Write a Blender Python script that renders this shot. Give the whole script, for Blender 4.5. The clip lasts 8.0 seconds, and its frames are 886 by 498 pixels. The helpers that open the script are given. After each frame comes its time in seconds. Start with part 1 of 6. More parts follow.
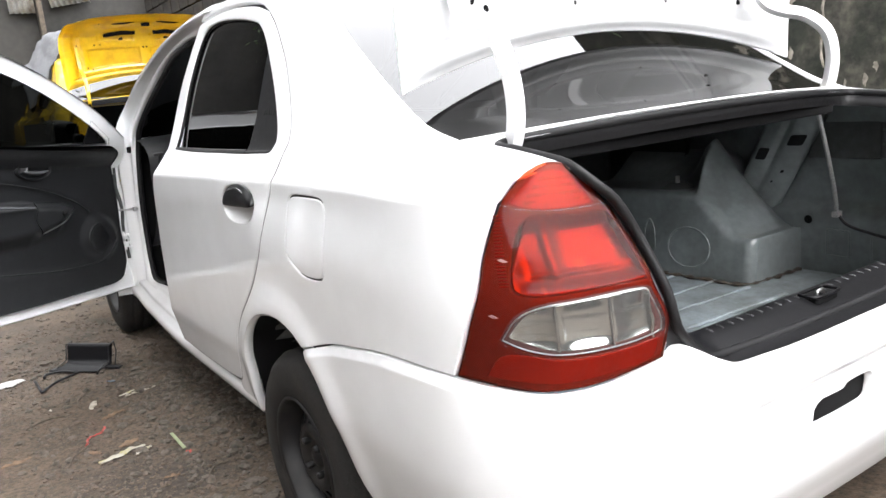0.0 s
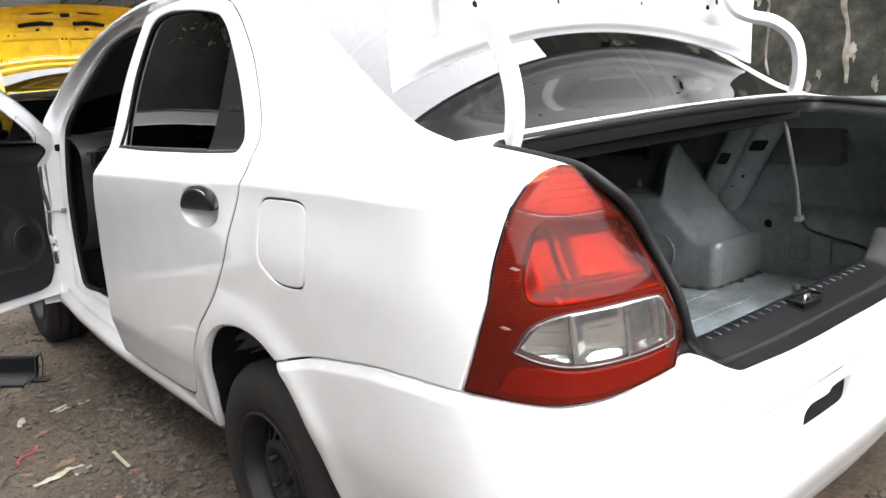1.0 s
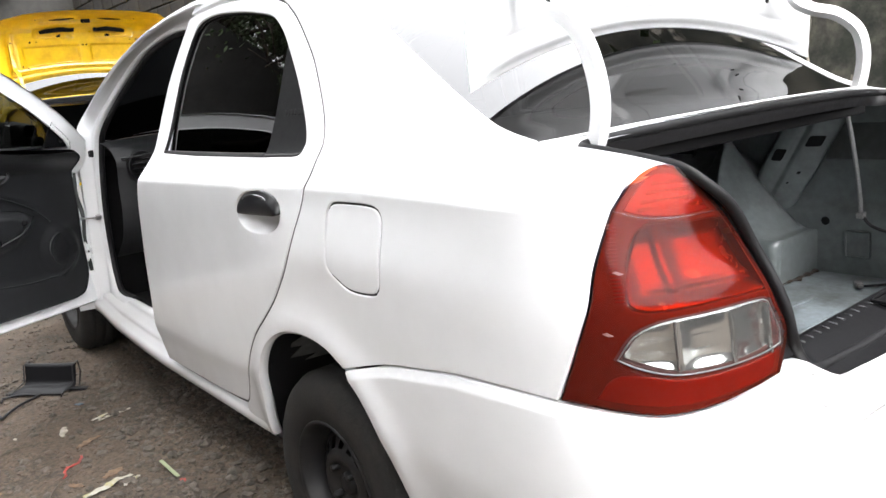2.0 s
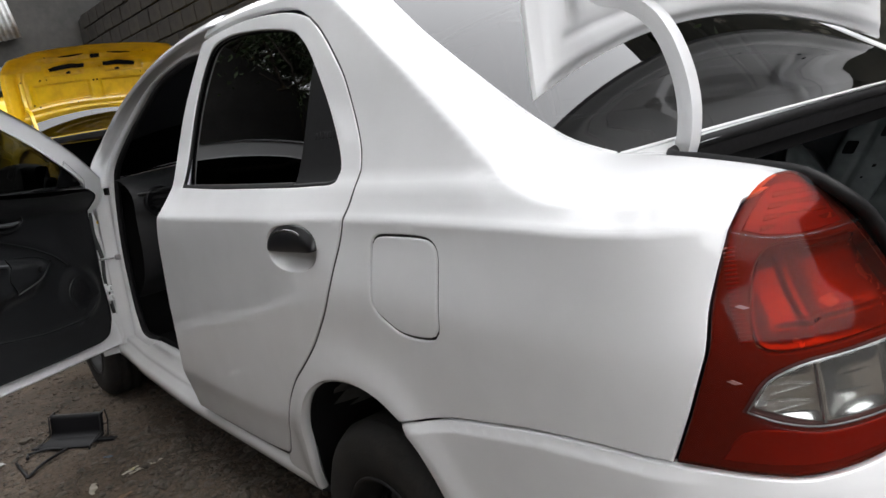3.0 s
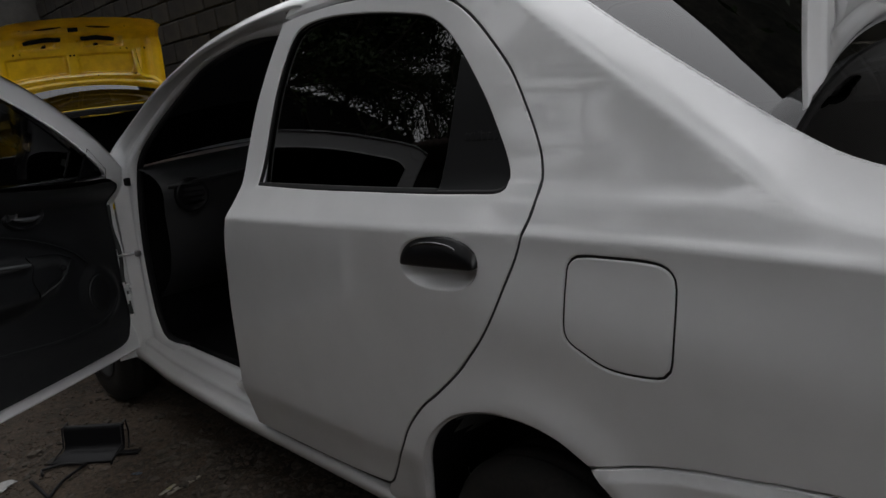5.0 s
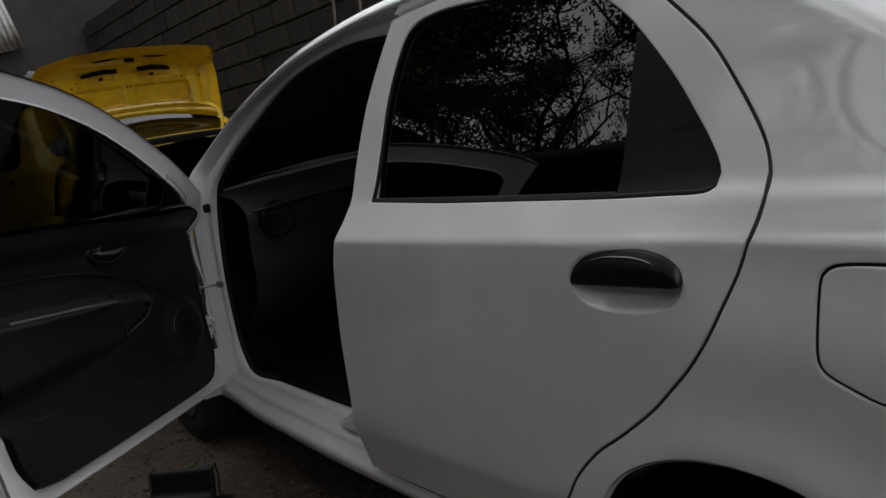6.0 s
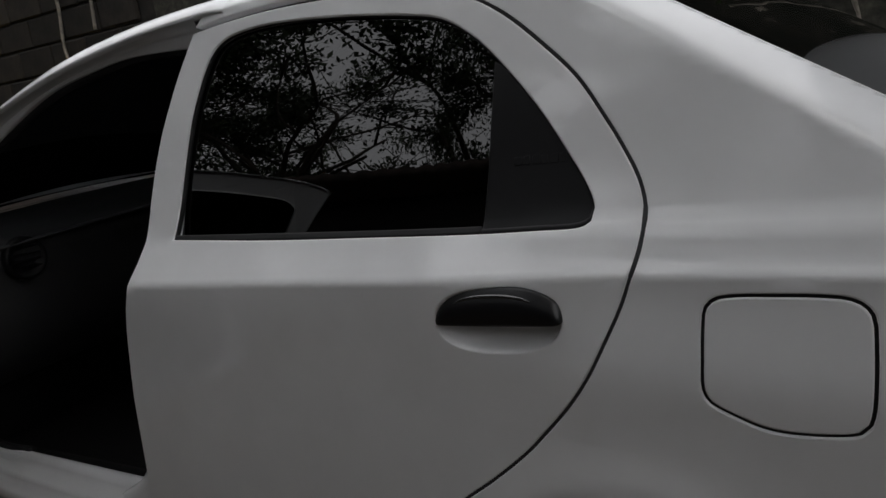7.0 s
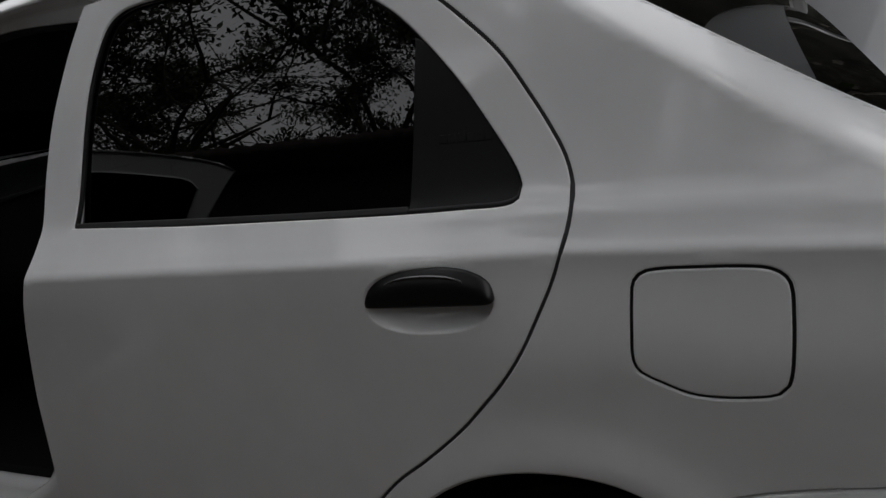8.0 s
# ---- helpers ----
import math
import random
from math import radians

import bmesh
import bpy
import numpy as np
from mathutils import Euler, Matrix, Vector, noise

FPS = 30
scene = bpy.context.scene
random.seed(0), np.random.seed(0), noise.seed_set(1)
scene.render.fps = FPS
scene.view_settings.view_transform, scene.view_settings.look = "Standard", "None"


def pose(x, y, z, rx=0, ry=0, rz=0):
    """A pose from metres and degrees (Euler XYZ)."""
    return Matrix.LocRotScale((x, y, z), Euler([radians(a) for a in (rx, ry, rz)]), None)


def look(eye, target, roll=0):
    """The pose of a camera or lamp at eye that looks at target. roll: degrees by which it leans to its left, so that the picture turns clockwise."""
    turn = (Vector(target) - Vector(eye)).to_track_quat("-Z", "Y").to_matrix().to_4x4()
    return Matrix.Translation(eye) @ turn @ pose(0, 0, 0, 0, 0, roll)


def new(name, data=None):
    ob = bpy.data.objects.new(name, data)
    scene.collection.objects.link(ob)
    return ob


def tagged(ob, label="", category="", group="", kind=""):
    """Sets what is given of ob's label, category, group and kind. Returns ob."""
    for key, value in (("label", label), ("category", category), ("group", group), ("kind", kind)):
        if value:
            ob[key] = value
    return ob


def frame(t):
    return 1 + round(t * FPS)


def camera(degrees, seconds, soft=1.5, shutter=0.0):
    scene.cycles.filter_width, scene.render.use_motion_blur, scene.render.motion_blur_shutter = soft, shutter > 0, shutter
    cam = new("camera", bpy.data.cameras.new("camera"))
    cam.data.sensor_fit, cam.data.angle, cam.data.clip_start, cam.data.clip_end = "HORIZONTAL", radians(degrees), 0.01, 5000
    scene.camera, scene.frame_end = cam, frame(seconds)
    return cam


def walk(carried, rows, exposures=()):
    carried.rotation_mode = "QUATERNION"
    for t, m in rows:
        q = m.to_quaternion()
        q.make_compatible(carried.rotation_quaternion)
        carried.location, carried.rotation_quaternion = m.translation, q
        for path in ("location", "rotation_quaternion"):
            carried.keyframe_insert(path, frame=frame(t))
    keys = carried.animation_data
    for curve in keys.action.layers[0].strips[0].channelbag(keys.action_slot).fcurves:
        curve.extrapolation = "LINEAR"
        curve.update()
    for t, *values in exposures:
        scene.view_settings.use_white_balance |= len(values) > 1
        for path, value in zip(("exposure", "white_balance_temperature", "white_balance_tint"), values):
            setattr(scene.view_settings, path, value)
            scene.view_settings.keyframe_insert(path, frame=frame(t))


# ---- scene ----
cam = camera(59.9, 8.0, soft=1.5)
PATH = [
    (0, (-1.483, -1.613, 1.117), (-0.42, 0.032, 0.709), -5.5),
    (0.5, (-1.506, -1.554, 1.107), (-0.427, 0.078, 0.694), -5.3),
    (1, (-1.545, -1.473, 1.121), (-0.321, 0.052, 0.701), -4.4),
    (1.5, (-1.58, -1.412, 1.129), (-0.333, 0.093, 0.703), -4.9),
    (2, (-1.621, -1.357, 1.131), (-0.413, 0.18, 0.713), -5.3),
    (2.2, (-1.632, -1.342, 1.134), (-0.429, 0.204, 0.73), -5.9),
    (3.3, (-1.528, -1.091, 1.138), (-0.354, 0.482, 0.754), -9.5),
    (3.5, (-1.521, -1.059, 1.136), (-0.358, 0.508, 0.697), -8.6),
    (4, (-1.537, -0.972, 1.139), (-0.318, 0.548, 0.687), -7.9),
    (4.2, (-1.581, -0.935, 1.15), (-0.302, 0.529, 0.677), -7.5),
    (5.3, (-1.776, -0.679, 1.225), (-0.508, 0.807, 0.799), -7.1),
    (5.5, (-1.781, -0.631, 1.225), (-0.551, 0.885, 0.788), -7.9),
    (6, (-1.768, -0.427, 1.201), (-0.555, 1.119, 0.824), -10.5),
    (6.5, (-1.765, -0.298, 1.226), (-0.416, 1.109, 0.778), -8.7),
    (7, (-1.805, -0.208, 1.237), (-0.148, 0.827, 0.807), -8.5),
    (7.5, (-1.813, -0.189, 1.24), (-0.038, 0.617, 0.793), -7.2),
    (8, (-1.806, -0.162, 1.257), (-0.058, 0.641, 0.711), -8.8),
]
walk(cam, [(t, look(eye, target, roll)) for t, eye, target, roll in PATH],
     exposures=[(t, e - .95) for t, e in ((0, 2.75), (2.2, 2.75), (2.8, 1.8), (3.3, 1.0), (3.5, .75), (4.0, .32), (4.2, .22), (5.3, -.16), (6.5, .0), (7.5, -.2), (8.0, -.27))])

# ---- daylight: a bright, veiled sky ----
world = bpy.data.worlds.new("world")
scene.world = world
world.use_nodes = True
SUN_UP, SUN_TURN = 58, 200
sky = world.node_tree.nodes.new("ShaderNodeTexSky")
sky.sky_type, sky.sun_disc = "NISHITA", False
sky.sun_elevation, sky.sun_rotation = radians(SUN_UP), radians(SUN_TURN)
sky.air_density, sky.dust_density, sky.ozone_density = 1.0, 6.0, 1.0
backdrop = world.node_tree.nodes["Background"]
backdrop.inputs["Strength"].default_value = .15
veil = world.node_tree.nodes.new("ShaderNodeMix")
veil.data_type = "RGBA"
veil.inputs["Factor"].default_value = .7
veil.inputs["B"].default_value = (25.0, 25.0, 25.6, 1)
world.node_tree.links.new(sky.outputs[0], veil.inputs["A"])
world.node_tree.links.new(veil.outputs["Result"], backdrop.inputs[0])
sun = new("sun", bpy.data.lights.new("sun", "SUN"))
sun.data.energy, sun.data.angle, sun.data.color = .5, radians(85), (1, .98, .95)
az = radians(SUN_TURN)
sun.matrix_basis = look((0, 0, 0), (-math.sin(az) * math.cos(radians(SUN_UP)), -math.cos(az) * math.cos(radians(SUN_UP)), -math.sin(radians(SUN_UP))))

# ---- materials ----
def material(name, color, rough=.5, metal=0.0, spots=None, spot_size=6.0, grain=0.0, grain_size=80.0, bump=0.0, bump_size=120.0,
             coat=0.0, coat_rough=.04, spec=.5, vary=0.0, edge=(.45, .62)):
    """A surface of one stuff: a base colour with soft blotches of another, fine grain, relief and gloss."""
    m = bpy.data.materials.new(name)
    m.use_nodes = True
    n, l = m.node_tree.nodes, m.node_tree.links
    b = n["Principled BSDF"]
    b.inputs["Roughness"].default_value, b.inputs["Metallic"].default_value = rough, metal
    b.inputs["Specular IOR Level"].default_value = spec
    b.inputs["Coat Weight"].default_value, b.inputs["Coat Roughness"].default_value, b.inputs["Coat IOR"].default_value = coat, coat_rough, 1.62
    where = n.new("ShaderNodeTexCoord").outputs["Object"]
    out = None
    base = n.new("ShaderNodeRGB")
    base.outputs[0].default_value = (*color, 1)
    out = base.outputs[0]
    if spots:
        t = n.new("ShaderNodeTexNoise")
        t.inputs["Scale"].default_value, t.inputs["Detail"].default_value, t.inputs["Roughness"].default_value = spot_size, 8, .65
        l.new(where, t.inputs["Vector"])
        r = n.new("ShaderNodeMapRange")
        r.inputs["From Min"].default_value, r.inputs["From Max"].default_value = edge
        l.new(t.outputs["Fac"], r.inputs["Value"])
        x = n.new("ShaderNodeMix")
        x.data_type = "RGBA"
        l.new(r.outputs[0], x.inputs["Factor"]), l.new(out, x.inputs["A"])
        x.inputs["B"].default_value = (*spots, 1)
        out = x.outputs["Result"]
    if grain:
        t = n.new("ShaderNodeTexNoise")
        t.inputs["Scale"].default_value, t.inputs["Detail"].default_value = grain_size, 6
        l.new(where, t.inputs["Vector"])
        r = n.new("ShaderNodeMapRange")
        r.inputs["From Min"].default_value, r.inputs["From Max"].default_value = .3, .7
        r.inputs["To Min"].default_value, r.inputs["To Max"].default_value = 1 - grain, 1 + grain
        l.new(t.outputs["Fac"], r.inputs["Value"])
        x = n.new("ShaderNodeVectorMath")
        x.operation = "SCALE"
        l.new(out, x.inputs[0]), l.new(r.outputs[0], x.inputs["Scale"])
        out = x.outputs[0]
        r2 = n.new("ShaderNodeMapRange")
        r2.inputs["To Min"].default_value, r2.inputs["To Max"].default_value = rough * .8, min(1, rough * 1.2)
        l.new(t.outputs["Fac"], r2.inputs["Value"]), l.new(r2.outputs[0], b.inputs["Roughness"])
    if vary:
        i = n.new("ShaderNodeObjectInfo")
        r = n.new("ShaderNodeMapRange")
        r.inputs["To Min"].default_value, r.inputs["To Max"].default_value = 1 - vary, 1 + vary
        l.new(i.outputs["Random"], r.inputs["Value"])
        x = n.new("ShaderNodeVectorMath")
        x.operation = "SCALE"
        l.new(out, x.inputs[0]), l.new(r.outputs[0], x.inputs["Scale"])
        out = x.outputs[0]
    l.new(out, b.inputs["Base Color"])
    if bump:
        t = n.new("ShaderNodeTexNoise")
        t.inputs["Scale"].default_value, t.inputs["Detail"].default_value = bump_size, 4
        l.new(where, t.inputs["Vector"])
        u = n.new("ShaderNodeBump")
        u.inputs["Strength"].default_value, u.inputs["Distance"].default_value = bump, .004
        l.new(t.outputs["Fac"], u.inputs["Height"]), l.new(u.outputs[0], b.inputs["Normal"])
        if coat:
            l.new(u.outputs[0], b.inputs["Coat Normal"])
    return m


def pane(name, tint, ior=1.5, rough=0.0, haze=None):
    """Thin glass or clear plastic: a tinted see-through sheet with a mirror gloss.
    haze: (share, colour) of the light that its dust and scratches scatter."""
    m = bpy.data.materials.new(name)
    m.use_nodes = True
    n, l = m.node_tree.nodes, m.node_tree.links
    n.remove(n["Principled BSDF"])
    see, gloss, mix, f = (n.new("ShaderNode" + k) for k in ("BsdfTransparent", "BsdfGlossy", "MixShader", "Fresnel"))
    see.inputs["Color"].default_value = (*tint, 1)
    gloss.inputs["Roughness"].default_value = rough
    f.inputs["IOR"].default_value = ior
    body = see
    if haze:
        dust, body = n.new("ShaderNodeBsdfDiffuse"), n.new("ShaderNodeMixShader")
        dust.inputs["Color"].default_value = (*haze[1], 1)
        body.inputs[0].default_value = haze[0]
        l.new(see.outputs[0], body.inputs[1]), l.new(dust.outputs[0], body.inputs[2])
    l.new(f.outputs[0], mix.inputs[0]), l.new(body.outputs[0], mix.inputs[1]), l.new(gloss.outputs[0], mix.inputs[2])
    l.new(mix.outputs[0], n["Material Output"].inputs["Surface"])
    return m


def paint(name, color):
    """Fresh car paint: a flat colour under clear lacquer, with faint orange peel and dust."""
    return material(name, color, rough=.5, coat=1.0, coat_rough=.012, grain=.025, grain_size=9, bump=.004, bump_size=160,
                    spots=tuple(c * .97 for c in color), spot_size=3)


WHITE = paint("white_paint", (.79, .80, .81))
YELLOW = paint("yellow_paint", (.76, .515, .009))
YELLOW_INNER = material("yellow_overspray", (.76, .465, .007), rough=.30, coat=.8, grain=.10, grain_size=14, spots=(.64, .36, .007), spot_size=5)
PRIMER = material("grey_sheet_metal", (.130, .147, .149), rough=.38, coat=.5, coat_rough=.16, spots=(.090, .102, .100), spot_size=4, grain=.12, grain_size=40)
TRUNK_FLOOR = material("scuffed_grey_floor", (.21, .245, .265), rough=.5, spots=(.10, .11, .11), spot_size=7, grain=.18, grain_size=55, edge=(.42, .66))
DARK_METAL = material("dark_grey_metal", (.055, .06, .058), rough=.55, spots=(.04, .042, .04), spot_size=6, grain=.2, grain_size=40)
RUBBER = material("black_rubber", (.009, .009, .010), rough=.55, spec=.3, grain=.2, grain_size=60, bump=.1)
TYRE = material("worn_tyre_rubber", (.017, .0165, .016), rough=.8, spec=.25, spots=(.022, .020, .018), spot_size=14, grain=.3, grain_size=90, bump=.25, bump_size=180)
STEEL = material("black_wheel_steel", (.010, .010, .011), rough=.5, spec=.3, spots=(.018, .017, .016), spot_size=12, grain=.2)
GLOSS_BLACK = material("polished_black_plastic", (.006, .006, .007), rough=.06, coat=1.0, grain=.1)
PLASTIC = material("black_gloss_plastic", (.005, .005, .006), rough=.30, spec=.35, grain=.1)
TRIM = material("dark_grey_moulded_plastic", (.0120, .0127, .0138), rough=.42, spec=.3, grain=.12, grain_size=300, bump=.12, bump_size=900, spots=(.0155, .0164, .018), spot_size=5)
DASH = material("grey_dash_plastic", (.030, .031, .033), rough=.5, spec=.3, grain=.1, grain_size=200, bump=.1, bump_size=700)
TRIM_LIGHT = material("grey_moulded_plastic", (.065, .068, .072), rough=.55, grain=.1, grain_size=200, bump=.1, bump_size=700)
BRAID = material("grey_braided_sleeve", (.20, .20, .20), rough=.6, grain=.35, grain_size=240, bump=.5, bump_size=300)
SATIN = material("satin_black_plastic", (.006, .006, .007), rough=.40, spec=.22, grain=.08, bump=.05, bump_size=500)
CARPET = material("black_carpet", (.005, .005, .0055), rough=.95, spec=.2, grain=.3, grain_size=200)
SILVER = material("bare_silver_metal", (.55, .55, .56), rough=.3, metal=1.0, grain=.15)
CHROME = material("hazed_silver_reflector", (.60, .60, .59), rough=.13, metal=.95, grain=.04, grain_size=60)
LAMP_RED = material("red_reflector", (.19, .028, .016), rough=.25, coat=.5, grain=.1, grain_size=20)
LAMP_ORANGE = material("bright_red_reflector", (.20, .052, .014), rough=.26, metal=.45, grain=.1, grain_size=30)
LAMP_DARK = material("dark_red_housing", (.105, .024, .021), rough=.45, grain=.1)
SEALER = material("brown_seam_sealer", (.060, .045, .034), rough=.9, spots=(.022, .018, .015), spot_size=40, grain=.4, bump=.6, bump_size=60)
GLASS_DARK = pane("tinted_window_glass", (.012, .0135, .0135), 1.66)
GLASS_CLEAR = pane("smoked_window_glass", (.055, .058, .056), 1.25)
GLASS_SMOKE = pane("dark_smoked_window_glass", (.045, .048, .047), 1.5)
GLASS_REAR = pane("tinted_rear_glass", (.04, .044, .044), 1.62)
LENS_RED = pane("red_lens", (.86, .22, .085), 1.22, .04, (.012, (.75, .42, .36)))
LENS_CLEAR = pane("clear_lens", (.90, .91, .90), 1.5, .02, (.02, (.8, .8, .8)))
SCUFF = material("scuffed_lens", (.34, .17, .15), rough=.7, grain=.2)
MIRROR = material("mirror", (.85, .85, .86), rough=.02, metal=1.0)
DIRT = material("packed_dirt", (.074, .054, .037), rough=.95, spots=(.034, .026, .019), spot_size=2.2, grain=.55, grain_size=60, bump=1.0, bump_size=90)
STONE = material("grey_gravel", (.094, .080, .064), rough=.9, spots=(.052, .044, .035), spot_size=24, grain=.3, grain_size=60, bump=.3)
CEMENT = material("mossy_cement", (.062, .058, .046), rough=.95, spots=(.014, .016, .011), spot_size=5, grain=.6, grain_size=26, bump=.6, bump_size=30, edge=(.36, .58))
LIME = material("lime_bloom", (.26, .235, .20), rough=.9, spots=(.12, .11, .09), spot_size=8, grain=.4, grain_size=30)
BLOCK = material("dark_concrete_block", (.020, .0165, .013), rough=.95, spots=(.008, .007, .006), spot_size=4, grain=.4, grain_size=22, bump=.5, bump_size=50, vary=.35)
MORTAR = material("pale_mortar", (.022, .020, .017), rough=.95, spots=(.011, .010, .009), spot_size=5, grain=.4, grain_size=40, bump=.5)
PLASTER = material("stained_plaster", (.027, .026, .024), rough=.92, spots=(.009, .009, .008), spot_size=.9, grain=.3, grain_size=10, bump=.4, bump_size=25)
SHEET = material("galvanised_sheet", (.42, .43, .43), rough=.45, metal=.6, spots=(.22, .19, .16), spot_size=3, grain=.2)
CLOTH = material("grey_cloth", (.13, .135, .145), rough=.95, spots=(.085, .088, .096), spot_size=5, grain=.15, grain_size=120, bump=.3, bump_size=300)
BARK = material("tree_bark", (.075, .06, .045), rough=.95, spots=(.04, .034, .027), spot_size=7, grain=.35, grain_size=30, bump=.8, bump_size=25)
LEAF = material("green_leaves", (.050, .080, .025), rough=.5, spots=(.028, .050, .016), spot_size=1.2, grain=.2, grain_size=6)
ROOF_TILE = material("dark_clay_roof", (.06, .042, .034), rough=.9, spots=(.03, .025, .02), spot_size=3, grain=.3)
PAPER = material("crumpled_paper", (.36, .33, .28), rough=.85, spots=(.20, .18, .14), spot_size=30, grain=.15)
YELLOW_PAPER = material("yellow_wrapper", (.30, .27, .10), rough=.6, spots=(.34, .32, .27), spot_size=14, grain=.15, edge=(.40, .5))
RED_STRIP = material("red_plastic_strip", (.34, .035, .025), rough=.5, spots=(.16, .03, .02), spot_size=30, grain=.1)
GREEN_STICK = material("pale_green_plastic", (.24, .28, .16), rough=.55, grain=.15)
DRY_LEAF = material("dry_leaf", (.17, .11, .065), rough=.85, spots=(.10, .065, .04), spot_size=40, grain=.2)
FOIL = material("white_foil_wrapper", (.42, .42, .41), rough=.4, grain=.2, grain_size=60, bump=.6)
BLUE_BIT = material("blue_plastic", (.06, .09, .12), rough=.6, grain=.2)

# ---- the shape of the sedan: x to its right, y ahead, its rear axle at y = .145 ----
def curve1(xs, ys):
    """A smooth monotone interpolation through a few control values."""
    h = [b - a for a, b in zip(xs, xs[1:])]
    d = [(b - a) / k for a, b, k in zip(ys, ys[1:], h)]
    m = [d[0]] + [0 if p * q <= 0 else 2 * p * q / (p + q) for p, q in zip(d, d[1:])] + [d[-1]]

    def f(x):
        if x <= xs[0]:
            return ys[0] + m[0] * (x - xs[0])
        if x >= xs[-1]:
            return ys[-1] + m[-1] * (x - xs[-1])
        i = 0
        while x > xs[i + 1]:
            i += 1
        t = (x - xs[i]) / h[i]
        return (ys[i] * (1 + 2 * t) * (1 - t) ** 2 + h[i] * m[i] * t * (1 - t) ** 2
                + ys[i + 1] * t * t * (3 - 2 * t) + h[i] * m[i + 1] * t * t * (t - 1))
    return f


# half widths of the body over height, relative to the shoulder crease: along the doors and at the tail
DOOR_W = curve1([-.76, -.68, -.64, -.56, -.495, -.33, -.17, -.06, -.008, 0, .008, .035, .06, .068, .08, .30, .48, .58],
                [.782, .806, .815, .830, .843, .848, .851, .854, .853, .850, .844, .822, .803, .797, .789, .712, .643, .600])
TAIL_W = curve1([-.76, -.68, -.60, -.48, -.33, -.17, -.06, -.008, 0, .008, .035, .05, .12],
                [.780, .806, .826, .846, .850, .853, .853, .852, .848, .841, .816, .800, .74])
CREASE_Z = curve1([-.7, -.3, .1, .54, 1.15, 2.4], [.938, .946, .945, .938, .925, .905])
TAIL_B = curve1([.15, .25, .35, .48, .60, .64, .70, .78, .85, .92, .99], [.50, .555, .595, .602, .588, .575, .575, .565, .530, .505, .485])
AXLE_Y, AXLE_Z = .145, .285


def ease(a, b, x):
    t = min(1, max(0, (x - a) / (b - a)))
    return t * t * (3 - 2 * t)


def width(y, z):
    k = z - CREASE_Z(y)
    f = ease(.02, -.38, y)
    if k > 0:
        f += (ease(-.20, -.46, y) - f) * ease(0, .04, k)
    w = DOOR_W(k) * (1 - f) + TAIL_W(k) * f
    r = math.hypot(y - AXLE_Y, z - AXLE_Z)
    if z < .75:
        w += .010 * math.exp(-((r - .335) / .045) ** 2)
    # the waist of the quarter behind the rear door
    waist = ease(.46, .06, y) * ease(-.72, -.16, y)
    if waist > 0:
        w -= .024 * waist * (ease(-.17, -.015, k) if k < 0 else 1 - .58 * ease(0, .06, k))
    return w - .006 * max(0, y - 1.2) ** 2


def side(s, z):
    """A point of the left body side: s runs rearward along the flank, then round the tail to its middle at s = 1."""
    if s <= 0:
        y = -.25 - s
        return (-width(y, z), y, z)
    a = s * math.pi / 2
    r = 1 / (math.cos(a) ** 4 + math.sin(a) ** 4) ** .25
    y = -.25 - TAIL_B(z) * r * math.sin(a)
    return (-width(y, z) * r * math.cos(a), y, z)


def glazing(s, z):
    """The plane of the side windows, straight below the belt too."""
    y = -.25 - s
    c = CREASE_Z(y)
    k = z - c
    if k >= .22:
        return (-width(y, z), y, z)
    lean = (width(y, c + .215) - width(y, c + .225)) / .01
    return (-(width(y, c + .22) + (.22 - k) * lean), y, z)


def s_at(y, z):
    """The s of a flank point at that y."""
    if y >= -.25:
        return -.25 - y
    lo, hi = 0, .95
    for _ in range(30):
        mid = (lo + hi) / 2
        lo, hi = (mid, hi) if side(mid, z)[1] > y and mid < .55 else (lo, mid)
    return lo


# ---- mesh helpers ----
from mathutils import geometry


def mesh(name, verts, faces, smooth=True):
    me = bpy.data.meshes.new(name)
    me.from_pydata([tuple(v) for v in verts], [], faces)
    me.polygons.foreach_set("use_smooth", [smooth] * len(me.polygons))
    me.update()
    return me


def part(name, me, mat, parent=None, label="", **tags):
    """One mesh as an object of its own, under a thing or a part."""
    ob = new(name, me)
    if mat and not me.materials:
        me.materials.append(mat)
    if parent:
        ob.parent = parent
    return tagged(ob, label, **tags)


def thing(name, label, category, at=None, **tags):
    ob = tagged(new(name), label, category, **tags)
    ob.empty_display_size = .1
    if at is not None:
        ob.matrix_basis = at
    return ob


